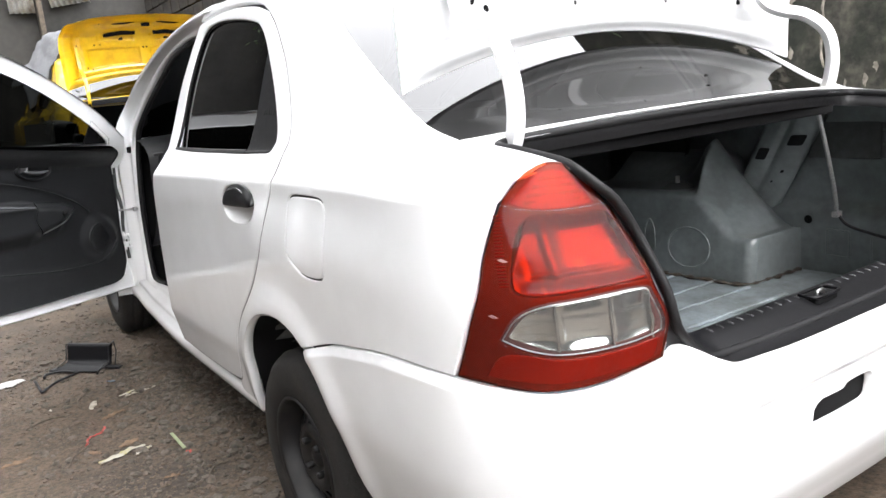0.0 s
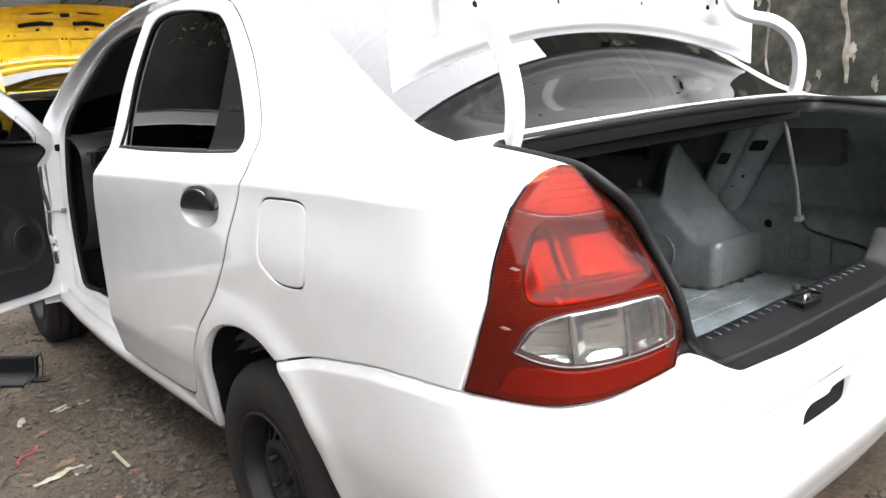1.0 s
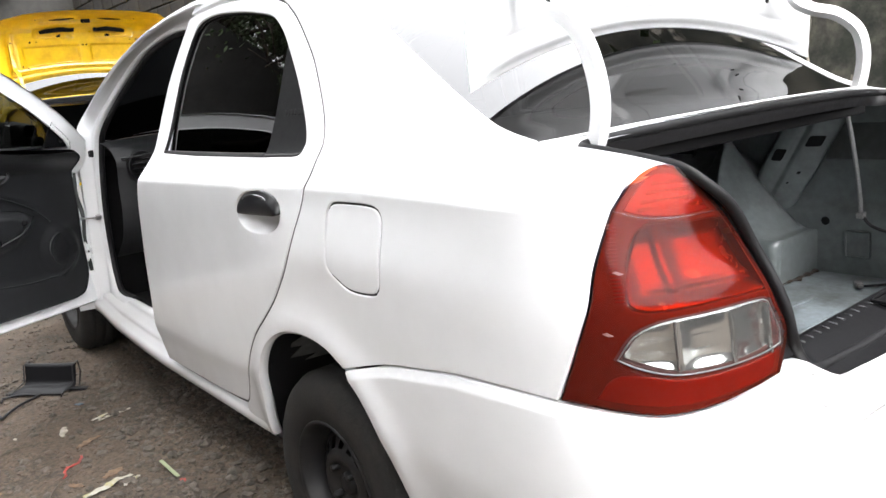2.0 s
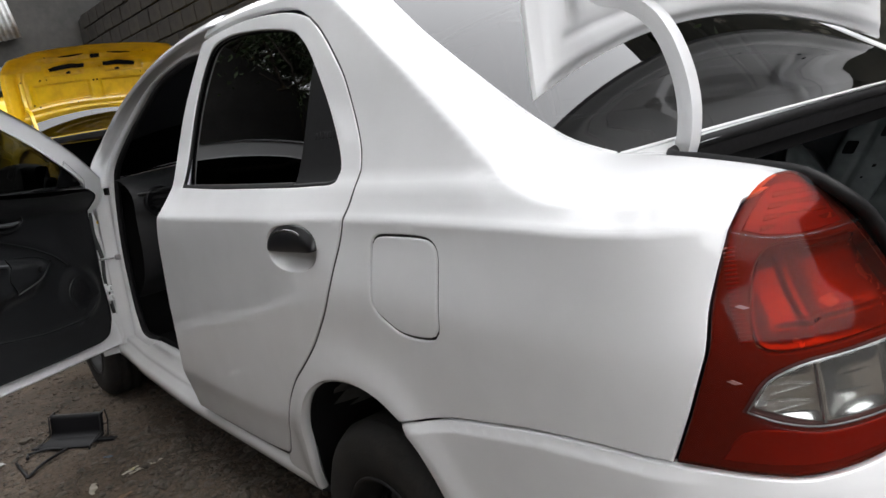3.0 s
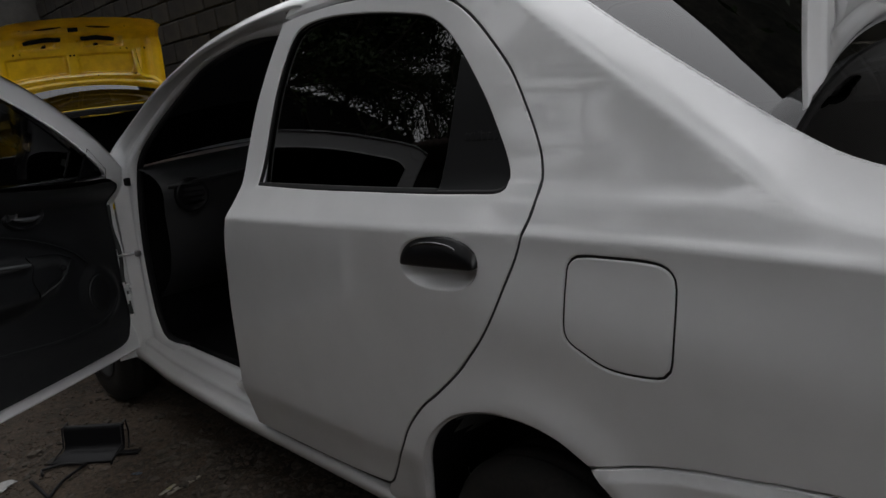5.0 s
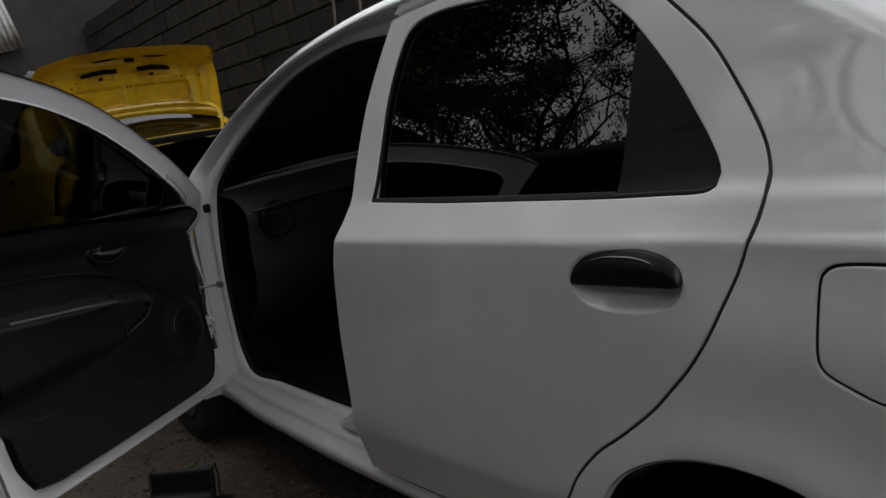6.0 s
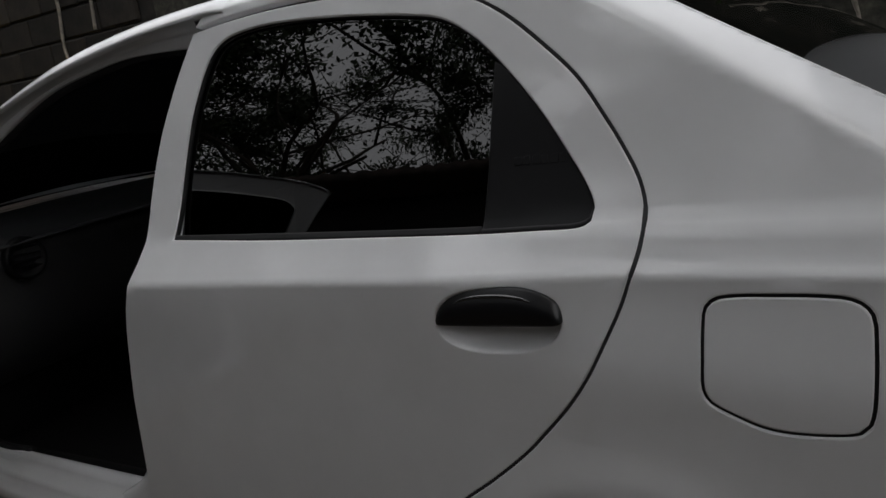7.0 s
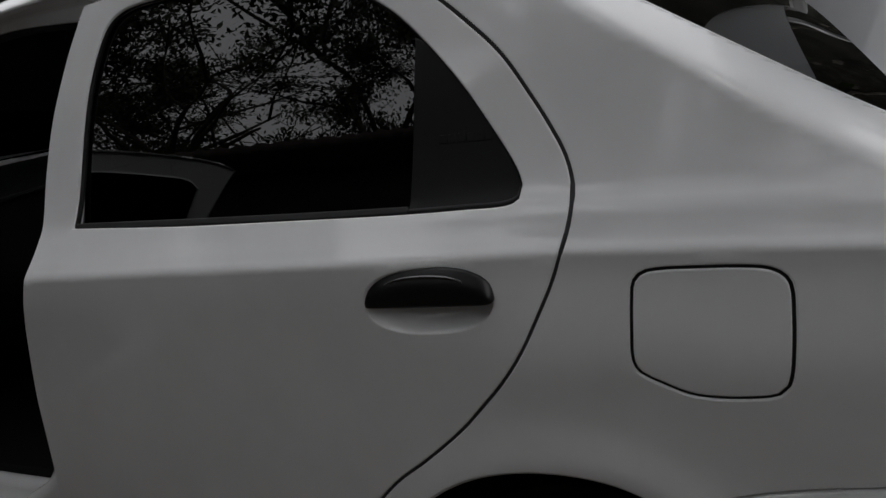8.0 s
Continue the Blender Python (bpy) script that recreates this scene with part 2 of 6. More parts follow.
def smooth_line(points, step=.012, closed=False, sharp=40):
    """Points joined by a Catmull-Rom curve, with corners kept where the line turns sharply."""
    p = [Vector(q) for q in points]
    n = len(p)
    out = []

    def corner(i):
        if not closed and (i <= 0 or i >= n - 1):
            return True
        a, b = p[i % n] - p[(i - 1) % n], p[(i + 1) % n] - p[i % n]
        return a.length < 1e-9 or b.length < 1e-9 or math.degrees(a.angle(b)) > sharp
    for i in range(n if closed else n - 1):
        p1, p2 = p[i % n], p[(i + 1) % n]
        p0 = p1 - (p2 - p1) if corner(i) else p[(i - 1) % n]
        p3 = p2 + (p2 - p1) if corner((i + 1) % n if closed else i + 1) else p[(i + 2) % n]
        d = (p2 - p1).length
        m1 = (p2 - p0) * (d / max(1e-9, (p1 - p0).length + d))
        m2 = (p3 - p1) * (d / max(1e-9, (p3 - p2).length + d))
        k = max(1, round(d / step))
        for j in range(k):
            t = j / k
            out.append(p1 * (2 * t ** 3 - 3 * t * t + 1) + m1 * (t ** 3 - 2 * t * t + t) + p2 * (3 * t * t - 2 * t ** 3) + m2 * (t ** 3 - t * t))
    if not closed:
        out.append(p[-1])
    return out


def inside(q, poly):
    hit = False
    j = len(poly) - 1
    for i in range(len(poly)):
        (x1, y1), (x2, y2) = poly[i], poly[j]
        if (y1 > q[1]) != (y2 > q[1]) and q[0] < (x2 - x1) * (q[1] - y1) / (y2 - y1) + x1:
            hit = not hit
        j = i
    return hit


def area(poly):
    return sum(a[0] * b[1] - b[0] * a[1] for a, b in zip(poly, poly[1:] + poly[:1])) / 2


def grown(poly, d):
    """A closed outline, counter-clockwise, moved outwards by d."""
    n = len(poly)
    out = []
    for i in range(n):
        a, b = Vector(poly[i]) - Vector(poly[i - 1]), Vector(poly[(i + 1) % n]) - Vector(poly[i])
        a, b = a.normalized(), b.normalized()
        k = (a + b)
        k = k.normalized() if k.length > 1e-6 else a
        f = 1 / max(.5, k.dot(a))
        out.append((poly[i][0] + k.y * d * f, poly[i][1] - k.x * d * f))
    return out


def ccw(poly):
    poly = [tuple(q)[:2] for q in poly]
    return poly if area(poly) > 0 else poly[::-1]


def panel(name, outline, at, holes=(), grid=.024, depth=.018, roll=.003, rows=(), flip=False, sink=0.0):
    """A sheet cut out of the surface at(u, v) along an outline and holes, with rolled edges and a flange behind them.
    rows: functions of u, at whose v the net is made finer. flip: mirrored to the car's right."""
    out, cuts = ccw(outline), [ccw(h) for h in holes]
    rims = [(grown(out, -roll), out)] + [(grown(h, roll), h) for h in cuts]
    pts = [q for rim, _ in rims for q in rim]
    edges, base = [], 0
    for rim, _ in rims:
        edges += [(base + i, base + (i + 1) % len(rim)) for i in range(len(rim))]
        base += len(rim)
    us, vs = [q[0] for q in out], [q[1] for q in out]
    flat = np.array(pts)

    def clear(q):
        d = np.hypot(flat[:, 0] - q[0], flat[:, 1] - q[1])
        return d.min() > grid * .45 and inside(q, rims[0][0]) and not any(inside(q, r) for r, _ in rims[1:])
    nu, nv = int((max(us) - min(us)) / grid) + 1, int((max(vs) - min(vs)) / grid) + 1
    loose = []
    for i in range(nu + 1):
        u = min(us) + i * grid
        fine = [f(u) + k for f in rows for k in (-.022, -.012, -.006, -.002, .002, .006, .012, .022)]
        for j in range(nv + 1):
            v = min(vs) + j * grid
            if clear((u, v)) and all(abs(v - k) > .008 for k in fine):
                loose.append((u, v))
        loose += [(u, v) for v in fine if clear((u, v))]
    verts2, _, tris, *_ = geometry.delaunay_2d_cdt([Vector(q) for q in pts + loose], edges, [], 0, 1e-6)
    keep = []
    for t in tris:
        c = [sum(verts2[i][k] for i in t) / 3 for k in (0, 1)]
        if inside(c, rims[0][0]) and not any(inside(c, r) for r, _ in rims[1:]):
            keep.append(tuple(t))
    e = 1e-4

    def normal(u, v):
        a, b, c = Vector(at(u, v)), Vector(at(u + e, v)), Vector(at(u, v + e))
        k = (b - a).cross(c - a)
        return k.normalized() if k.length > 0 else Vector((-1, 0, 0))
    norm = [normal(*q) for q in verts2]
    if area([tuple(verts2[i]) for i in keep[0]]) < 0:
        keep = [t[::-1] for t in keep]
    verts = [Vector(at(*q)) - k * sink for q, k in zip(verts2, norm)]
    faces = list(keep)
    normals = list(norm)
    for n_rim, (rim, line) in enumerate(rims):
        n = len(line)
        start = len(verts)
        for ring, drop in ((rim, 0), (line, roll * .8), (line, depth)):
            for i in range(n):
                q = line[i]
                k = normal(*q)
                c, a2, b2 = Vector(at(*ring[i])), Vector(at(*line[i - 1])), Vector(at(*line[(i + 1) % n]))
                o = (b2 - a2).cross(k).normalized() * (1 if n_rim == 0 else -1)
                verts.append(c - k * (drop + sink))
                normals.append(k if drop == 0 else (o if drop > roll else (k + o * 1.6).normalized()))
        for r in (0, 1):
            for i in range(n):
                a, b = start + r * n + i, start + r * n + (i + 1) % n
                f = (a, a + n, b + n, b)
                faces.append(f if n_rim == 0 else f[::-1])
    if flip:
        verts = [Vector((-v.x, v.y, v.z)) for v in verts]
        normals = [Vector((-v.x, v.y, v.z)) for v in normals]
        faces = [f[::-1] for f in faces]
    me = mesh(name, verts, faces)
    me.normals_split_custom_set_from_vertices([tuple(k) for k in normals])
    return me


def loft(name, rows, flip=False, closed=False, thick=0.0):
    """A skin over rows of equally many points."""
    rows = [[Vector(p) for p in r] for r in rows]
    m = len(rows[0])
    verts = [p for r in rows for p in r]
    faces = []
    for i in range(len(rows) - 1):
        for j in range(m if closed else m - 1):
            a, b = i * m + j, i * m + (j + 1) % m
            faces.append((a, b, b + m, a + m))
    if flip:
        faces = [f[::-1] for f in faces]
    me = mesh(name, verts, faces)
    if thick:
        bm = bmesh.new()
        bm.from_mesh(me)
        bmesh.ops.solidify(bm, geom=bm.faces[:], thickness=thick)
        bm.to_mesh(me)
        bm.free()
        me.polygons.foreach_set("use_smooth", [True] * len(me.polygons))
    return me


def mirrored(me):
    me = me.copy()
    bm = bmesh.new()
    bm.from_mesh(me)
    for v in bm.verts:
        v.co.x = -v.co.x
    bmesh.ops.reverse_faces(bm, faces=bm.faces[:])
    bm.to_mesh(me)
    bm.free()
    return me


def tube(name, line, radius=.01, sides=10, square=0.0, flat=1.0, cap=True):
    """A rod along a line of points; square: a rounded square section instead of a round one."""
    line = [Vector(p) for p in line]
    rows = []
    up = Vector((0, 0, 1))
    prev = None
    for i, p in enumerate(line):
        d = (line[min(i + 1, len(line) - 1)] - line[max(i - 1, 0)]).normalized()
        if prev is None:
            prev = d.cross(up if abs(d.z) < .9 else Vector((1, 0, 0))).normalized()
        a = (prev - d * prev.dot(d)).normalized()
        prev = a
        b = d.cross(a)
        r = radius(i / (len(line) - 1)) if callable(radius) else radius
        ring = []
        for k in range(sides):
            t = 2 * math.pi * (k + .5) / sides
            c, s = math.cos(t), math.sin(t)
            f = 1 / (abs(c) ** square + abs(s) ** square) ** (1 / square) if square else 1
            ring.append(p + a * (c * r * f) + b * (s * r * f * flat))
        rows.append(ring)
    n = sides
    verts = [p for r in rows for p in r]
    faces = [(i * n + j, i * n + (j + 1) % n, (i + 1) * n + (j + 1) % n, (i + 1) * n + j) for i in range(len(rows) - 1) for j in range(n)]
    if cap:
        faces += [tuple(range(n))[::-1], tuple(range(len(verts) - n, len(verts)))]
    return mesh(name, verts, faces)


def lathe(name, profile, n=64, turn=None):
    """A profile of (radius, x) turned round the x axis."""
    rows = [[(x, r * math.cos(2 * math.pi * k / n), r * math.sin(2 * math.pi * k / n)) for k in range(n)] for r, x in profile]
    return loft(name, rows, closed=True)


def block(name, a, b, bevel=.004, segments=2):
    """A rectangular piece between two corners, with worn edges."""
    bm = bmesh.new()
    bmesh.ops.create_cube(bm, size=1)
    for v in bm.verts:
        v.co = [(p + q) / 2 + (q - p) * c for p, q, c in zip(a, b, v.co)]
    if bevel:
        bmesh.ops.bevel(bm, geom=bm.edges[:], offset=bevel, segments=segments, profile=.5, affect="EDGES")
    me = bpy.data.meshes.new(name)
    bm.to_mesh(me)
    bm.free()
    return me


def joined(name, meshes):
    bm = bmesh.new()
    for me in meshes:
        bm.from_mesh(me)
    me = bpy.data.meshes.new(name)
    bm.to_mesh(me)
    bm.free()
    me.polygons.foreach_set("use_smooth", [True] * len(me.polygons))
    return me


# ---- outlines of the sedan's panels, as y and z along the flank ----
SEAM = [(.371, 1.351), (.316, 1.316), (.250, 1.260), (.200, 1.210), (.156, 1.146), (.128, 1.100), (.109, 1.063), (.099, 1.025), (.101, .988),
        (.107, .962), (.114, .940), (.130, .898), (.152, .853), (.182, .797), (.217, .748), (.255, .705), (.295, .663), (.362, .606), (.425, .557), (.484, .493), (.516, .442), (.543, .405),
        (.576, .358), (.606, .318), (.628, .303)]
DOOR_TOP = [(1.035, 1.400), (.950, 1.408), (.800, 1.412), (.650, 1.405), (.500, 1.388), (.420, 1.370)]
DOOR_FRONT = [(1.256, .287), (1.262, .360), (1.262, .420), (1.247, .500), (1.236, .580), (1.222, .680), (1.197, .790), (1.173, .870), (1.152, .924),
              (1.142, .988), (1.136, 1.090), (1.113, 1.200), (1.079, 1.303), (1.050, 1.370), (1.035, 1.400)]
WINDOW = [(1.054, 1.002), (1.047, 1.042), (1.034, 1.144), (1.016, 1.246), (.990, 1.322), (.964, 1.360), (.922, 1.378), (.826, 1.384), (.697, 1.375),
          (.576, 1.360), (.464, 1.340), (.422, 1.325), (.369, 1.290), (.319, 1.242), (.261, 1.174), (.214, 1.106), (.183, 1.057), (.172, 1.029),
          (.176, 1.012), (.195, 1.004), (.257, 1.002), (.351, 1.000), (.559, .999), (.798, .998)]
SAIL = [(.350, 1.001), (.344, 1.120), (.337, 1.252), (.319, 1.241), (.261, 1.173), (.215, 1.106), (.185, 1.057), (.174, 1.029), (.178, 1.013), (.195, 1.005), (.257, 1.003)]
ARCH = [(.500, .236), (.470, .335), (.441, .420), (.409, .488), (.360, .540), (.290, .580), (.215, .600), (.135, .604), (.060, .592), (-.005, .562)]
ARCH_LOW = [(-.066, .512), (-.124, .430), (-.170, .330), (-.215, .235)]
FLAP = [(.024, .879), (.020, .902), (.002, .916), (-.065, .920), (-.139, .919), (-.162, .912), (-.175, .897), (-.178, .869), (-.176, .794), (-.170, .762),
        (-.158, .749), (-.133, .743), (-.083, .740), (-.047, .744), (-.010, .759), (.016, .773), (.026, .791), (.026, .832)]
# along the tail, as s and z
BUMPER_LINE = [(-.246, .562), (-.152, .590), (-.065, .611), (.038, .627), (.134, .640), (.257, .646), (.350, .642)]
LAMP_FRONT = [(.350, .642), (.367, .690), (.388, .750), (.420, .828), (.449, .889), (.469, .930), (.482, .963), (.494, .979), (.512, .988)]
LAMP_BACK = [(.534, .986), (.561, .969), (.592, .930), (.615, .854), (.624, .775), (.635, .727), (.634, .699), (.625, .651)]
LAMP_LOW = [(.578, .637), (.542, .629), (.482, .624), (.431, .631), (.388, .638)]
LAMP_CLEAR = [(.428, .714), (.453, .752), (.485, .768), (.526, .773), (.616, .776), (.631, .755), (.634, .700), (.580, .687), (.506, .683), (.462, .695)]
LAMP_CHAMBER = [(.453, .793), (.466, .842), (.485, .887), (.506, .906), (.561, .902), (.600, .898), (.614, .844), (.619, .787), (.573, .786), (.508, .781), (.470, .782)]
LAMP_UPPER = [(.482, .928), (.505, .918), (.545, .912), (.585, .915), (.572, .945), (.552, .966), (.530, .976), (.512, .976), (.498, .962)]
# the fold where the flank turns into the roof side and deck (y, z), and the inner edge of that roll (x, y, z)
FOLD = [(1.030, 1.430), (.800, 1.432), (.600, 1.424), (.420, 1.404), (.300, 1.375), (.236, 1.340), (.087, 1.246), (-.067, 1.148), (-.203, 1.062),
        (-.304, 1.003), (-.360, .982), (-.420, .970), (-.500, .965), (-.600, .963), (-.648, .964)]
EDGE = [(.550, 1.030, 1.466), (.550, .800, 1.468), (.552, .600, 1.458), (.560, .400, 1.442), (.575, .260, 1.405), (.590, .190, 1.365), (.632, .030, 1.268),
        (.652, -.115, 1.178), (.664, -.250, 1.095), (.666, -.330, 1.050), (.662, -.375, 1.032), (.655, -.420, 1.018), (.636, -.500, 1.007),
        (.637, -.600, .9945), (.652, -.664, .988)]
# the mouth of the trunk, left half, from the middle of its front edge round to the middle of the tail (x, y, z)
MOUTH = [(0, -.508, 1.022), (-.35, -.490, 1.017), (-.552, -.463, 1.008), (-.604, -.474, 1.003), (-.614, -.530, .998), (-.618, -.620, .986), (-.622, -.680, .976),
         (-.612, -.716, .952), (-.578, -.736, .915), (-.545, -.752, .850), (-.525, -.790, .760), (-.515, -.800, .700), (-.480, -.792, .662), (-.425, -.786, .618),
         (-.355, -.778, .604), (-.20, -.782, .600), (0, -.784, .600)]
HINGE = (-.7554, 2.2929, .65)


def on_flank(points):
    return [(s_at(y, z), z) for y, z in points]


def crease(u):
    return CREASE_Z(-.25 - u if u < 0 else side(u, .94)[1])


def both(points):
    """A left half-loop and its mirror image as one closed loop."""
    return points + [(-x, y, z) for x, y, z in points[-2:0:-1]]


def wheel(parent, x, y, outward, hub_z=.285):
    """A steel wheel with its tyre; outward: -1 on the car's left."""
    top = new("wheel")
    top.parent = parent
    top.matrix_basis = pose(x, y, hub_z) @ Matrix.Diagonal((-outward, 1, 1, 1)) if outward > 0 else pose(x, y, hub_z)
    w = .088
    tread = [(.158, -w + .01), (.168, -w), (.205, -w - .007), (.25, -w - .004), (.272, -w + .012), (.282, -w + .03)]
    for g in (-.045, 0, .045):
        tread += [(.285, g - .008), (.277, g - .006), (.277, g + .006), (.285, g + .008)]
    tread += [(.282, w - .03), (.272, w - .012), (.25, w + .004), (.168, w), (.158, w - .01), (.156, 0), (.158, -w + .01)]
    part("tyre", lathe("tyre", tread, 72), TYRE, top, "worn black rubber tyre")
    part("rim", lathe("rim", [(.170, -w - .001), (.166, -w - .006), (.159, -w + .002), (.153, -w + .02), (.142, -w + .045), (.140, .05), (.155, .08), (.163, w)], 64), STEEL, top,
         "black painted steel rim")

    def disc(a, r):
        return (-.045 - .022 * math.exp(-((r - .085) / .03) ** 2) + .02 * ease(.13, .165, r), -.86 * r * math.sin(a), .86 * r * math.cos(a))
    rows = [[disc(2 * math.pi * k / 64, r) for k in range(64)] for r in (.03, .045, .06, .075, .088, .098, .106)]
    rows2 = [[disc(2 * math.pi * k / 64, r) for k in range(64)] for r in (.138, .146, .156, .166)]
    web = []
    for k in range(64):
        a0, a1 = 2 * math.pi * k / 64, 2 * math.pi * (k + 1) / 64
        if k % 4 in (0, 1):
            web.append((a0, a1))
    strips = [loft("web", [[disc(a0, r), disc(a1, r)] for r in (.106, .114, .122, .130, .138)]) for a0, a1 in web]
    part("wheel_disc", joined("wheel_disc", [loft("a", rows, closed=True), loft("b", rows2, closed=True)] + strips), STEEL, top, "black steel disc with vent holes")
    part("hub_cap", lathe("hub_cap", [(.001, -.062), (.018, -.061), (.027, -.055), (.03, -.04)], 32), STEEL, top)
    for k in range(4):
        a = math.pi / 4 + k * math.pi / 2
        nut = part("wheel_nut", lathe("wheel_nut", [(.001, -.074), (.008, -.073), (.0095, -.068), (.0095, -.05)], 6), STEEL, top)
        nut.matrix_basis = pose(0, .05 * math.cos(a), .05 * math.sin(a))
    return top


def rear_door(car, coat, right=False):
    """The closed rear door with its window."""
    outline = on_flank(smooth_line(DOOR_FRONT[:-1] + DOOR_TOP + SEAM + [(.80, .291), (1.05, .288)], closed=True, sharp=38))
    gap = grown(ccw(outline), -.0027)
    hole = on_flank(smooth_line(WINDOW, closed=True, sharp=60))
    def oval(a, r=1.0):
        c, s = math.cos(a), math.sin(a)
        f = r / (abs(c) ** 2.5 + abs(s) ** 2.5) ** .4
        return (.318 + .1005 * f * c, .877 + .0495 * f * s - .003 * f * c)
    cup = [(-.25 - oval(a)[0], oval(a)[1]) for a in np.linspace(0, 2 * math.pi, 72, endpoint=False)]
    door = part("rear_door", panel("rear_door", gap, side, [hole, cup], rows=[crease], flip=right, depth=.03), coat, car)
    part("window_glass", panel("window_glass", grown(ccw(hole), .004), glazing, grid=.05, sink=.014, depth=.004, flip=right), GLASS_DARK, door, "dark tinted side window glass")
    part("sail_trim", panel("sail_trim", on_flank(smooth_line(SAIL, closed=True, sharp=50)), side, grid=.02, sink=.004, depth=.012, flip=right), SATIN, door, "satin black plastic corner trim")
    for i in range(6):
        y = .300 - .0145 * i
        bar = [(y, 1.094), (y - (.010 if i % 2 else .012), 1.094), (y - (.010 if i % 2 else .012), 1.106 + .002 * (i % 3)), (y, 1.106)]
        part("embossed_bar", panel("embossed_bar", on_flank(bar), side, grid=.02, sink=.0028, depth=.002, flip=right, roll=.0008), SATIN, door, "raised unreadable lettering")
    low = [(1.050, 1.000), (.9, .9985), (.7, .9985), (.5, .999), (.35, 1.0005), (.35, 1.011), (.5, 1.010), (.7, 1.0095), (.9, 1.0095), (1.050, 1.010)]
    part("belt_seal", panel("belt_seal", on_flank(smooth_line(low, closed=True)), side, grid=.03, sink=.001, depth=.016, flip=right), RUBBER, door, "black rubber belt seal")
    ring = smooth_line(WINDOW, closed=True, sharp=60)
    sign = 1 if right else -1
    line = [(sign * (width(y, z) - .010), y, z) for y, z in ring]
    part("window_seal", tube("window_seal", line + line[:1], .0055, 8, cap=False), RUBBER, door, "black rubber window channel")

    # the recess for the fingers and the pull
    def bowl(a, r):
        y, z = oval(a, r)
        return (sign * (width(y, z) - .002 - .024 * (1 - r ** 3.2)), y, z)
    rows = [[bowl(2 * math.pi * k / 60, r) for k in range(60)] for r in (.02, .25, .45, .62, .76, .87, .95, 1.0)]
    part("handle_cup", loft("handle_cup", rows, closed=True, flip=right), coat, door, "painted finger recess")
    grip = []
    for i in range(15):
        t = i / 14
        row = []
        for k in range(25):
            a = math.pi * k / 24
            y, top = oval(a, .985)
            low = .8735 - .0035 * math.cos(a)
            top = max(top, low + .0005)
            z = low + (top - low) * t
            row.append((sign * (width(.318, .88) - .004 + .014 * (1 - (2 * t - .9) ** 2 * .6) * math.sin(a) ** .5 - .010 * t), y, z))
        grip.append(row)
    part("door_handle", loft("door_handle", grip, flip=not right, thick=.006), PLASTIC, door, "glossy black plastic pull handle")
    # a thin polished tube, added to carry the highlight along the handle's upper edge
    ridge = []
    for a in np.linspace(.10 * math.pi, .92 * math.pi, 28):
        y, z = oval(a, .80)
        ridge.append((sign * (width(.318, .88) + .0035), y, max(z, .8765)))
    part("handle_ridge", tube("handle_ridge", ridge, lambda t: .0012 + .0022 * math.sin(math.pi * t), 8), GLOSS_BLACK, door, "glossy ridge added for the handle's highlight")
    # a dark strip set into the gap, for the shade between the painted edges
    line = smooth_line(SEAM + [(.80, .296), (1.05, .292), (1.24, .295)], .02, sharp=60)
    part("door_gap_shade", tube("door_gap_shade", [(sign * (width(y, z) - .0085), y, z) for y, z in line], .0070, 8), DASH, door, "dark strip for the shade in the door gap")
    # the inner card
    card = [(1.21, .33), (1.20, .60), (1.12, .92), (1.10, .985), (.19, .985), (.15, .93), (.24, .73), (.40, .60), (.52, .46), (.62, .34)]
    part("door_card", panel("door_card", on_flank(smooth_line(card, closed=True)), side, grid=.05, sink=.085, depth=.02, flip=right), TRIM, door, "dark grey inner trim card")
    return door


REACH = .165


def skin_normal(s, z):
    return (Vector(side(s + .004, z)) - Vector(side(s - .004, z))).cross(Vector(side(s, z + .004)) - Vector(side(s, z - .004))).normalized()


def roll_table():
    """Along the fold: s, z, the inner edge of the roll, the way the skin faces there, and the trunk mouth beside it."""
    n = len(EDGE)
    m = 16 * (n - 1)
    mouth = smooth_line(MOUTH[2:7], .02)
    table = []
    for i in range(m + 1):
        t = i / m
        g = spread([(0, y, z) for y, z in FOLD], t)
        b = spread([(-x, y, z) for x, y, z in EDGE], t)
        e = b + Vector((.012, 0, -.010))
        k = (i / 16 - 11) / (n - 12)
        if k > 0:
            e = e.lerp(spread(mouth, k), ease(0, .12, k))
        s = s_at(g.y, g.z)
        table.append([s, g.z, b, skin_normal(s, g.z), e])
    for _ in range(200):
        ways = [r[3] for r in table]
        for i, r in enumerate(table):
            r[3] = (ways[max(i - 1, 0)] + ways[i] * 2 + ways[min(i + 1, m)]).normalized()
    return table


def roll_at(s):
    if s <= ROLL[0][0]:
        return ROLL[0]
    lo, hi = 0, len(ROLL) - 1
    while hi - lo > 1:
        mid = (lo + hi) // 2
        lo, hi = (mid, hi) if ROLL[mid][0] <= s else (lo, mid)
    p, q = ROLL[lo], ROLL[hi]
    f = min(1, (s - p[0]) / max(1e-9, q[0] - p[0]))
    return [s, p[1] + (q[1] - p[1]) * f, p[2].lerp(q[2], f), p[3].lerp(q[3], f).normalized(), p[4].lerp(q[4], f)]


def fold_z(s):
    return roll_at(s)[1]


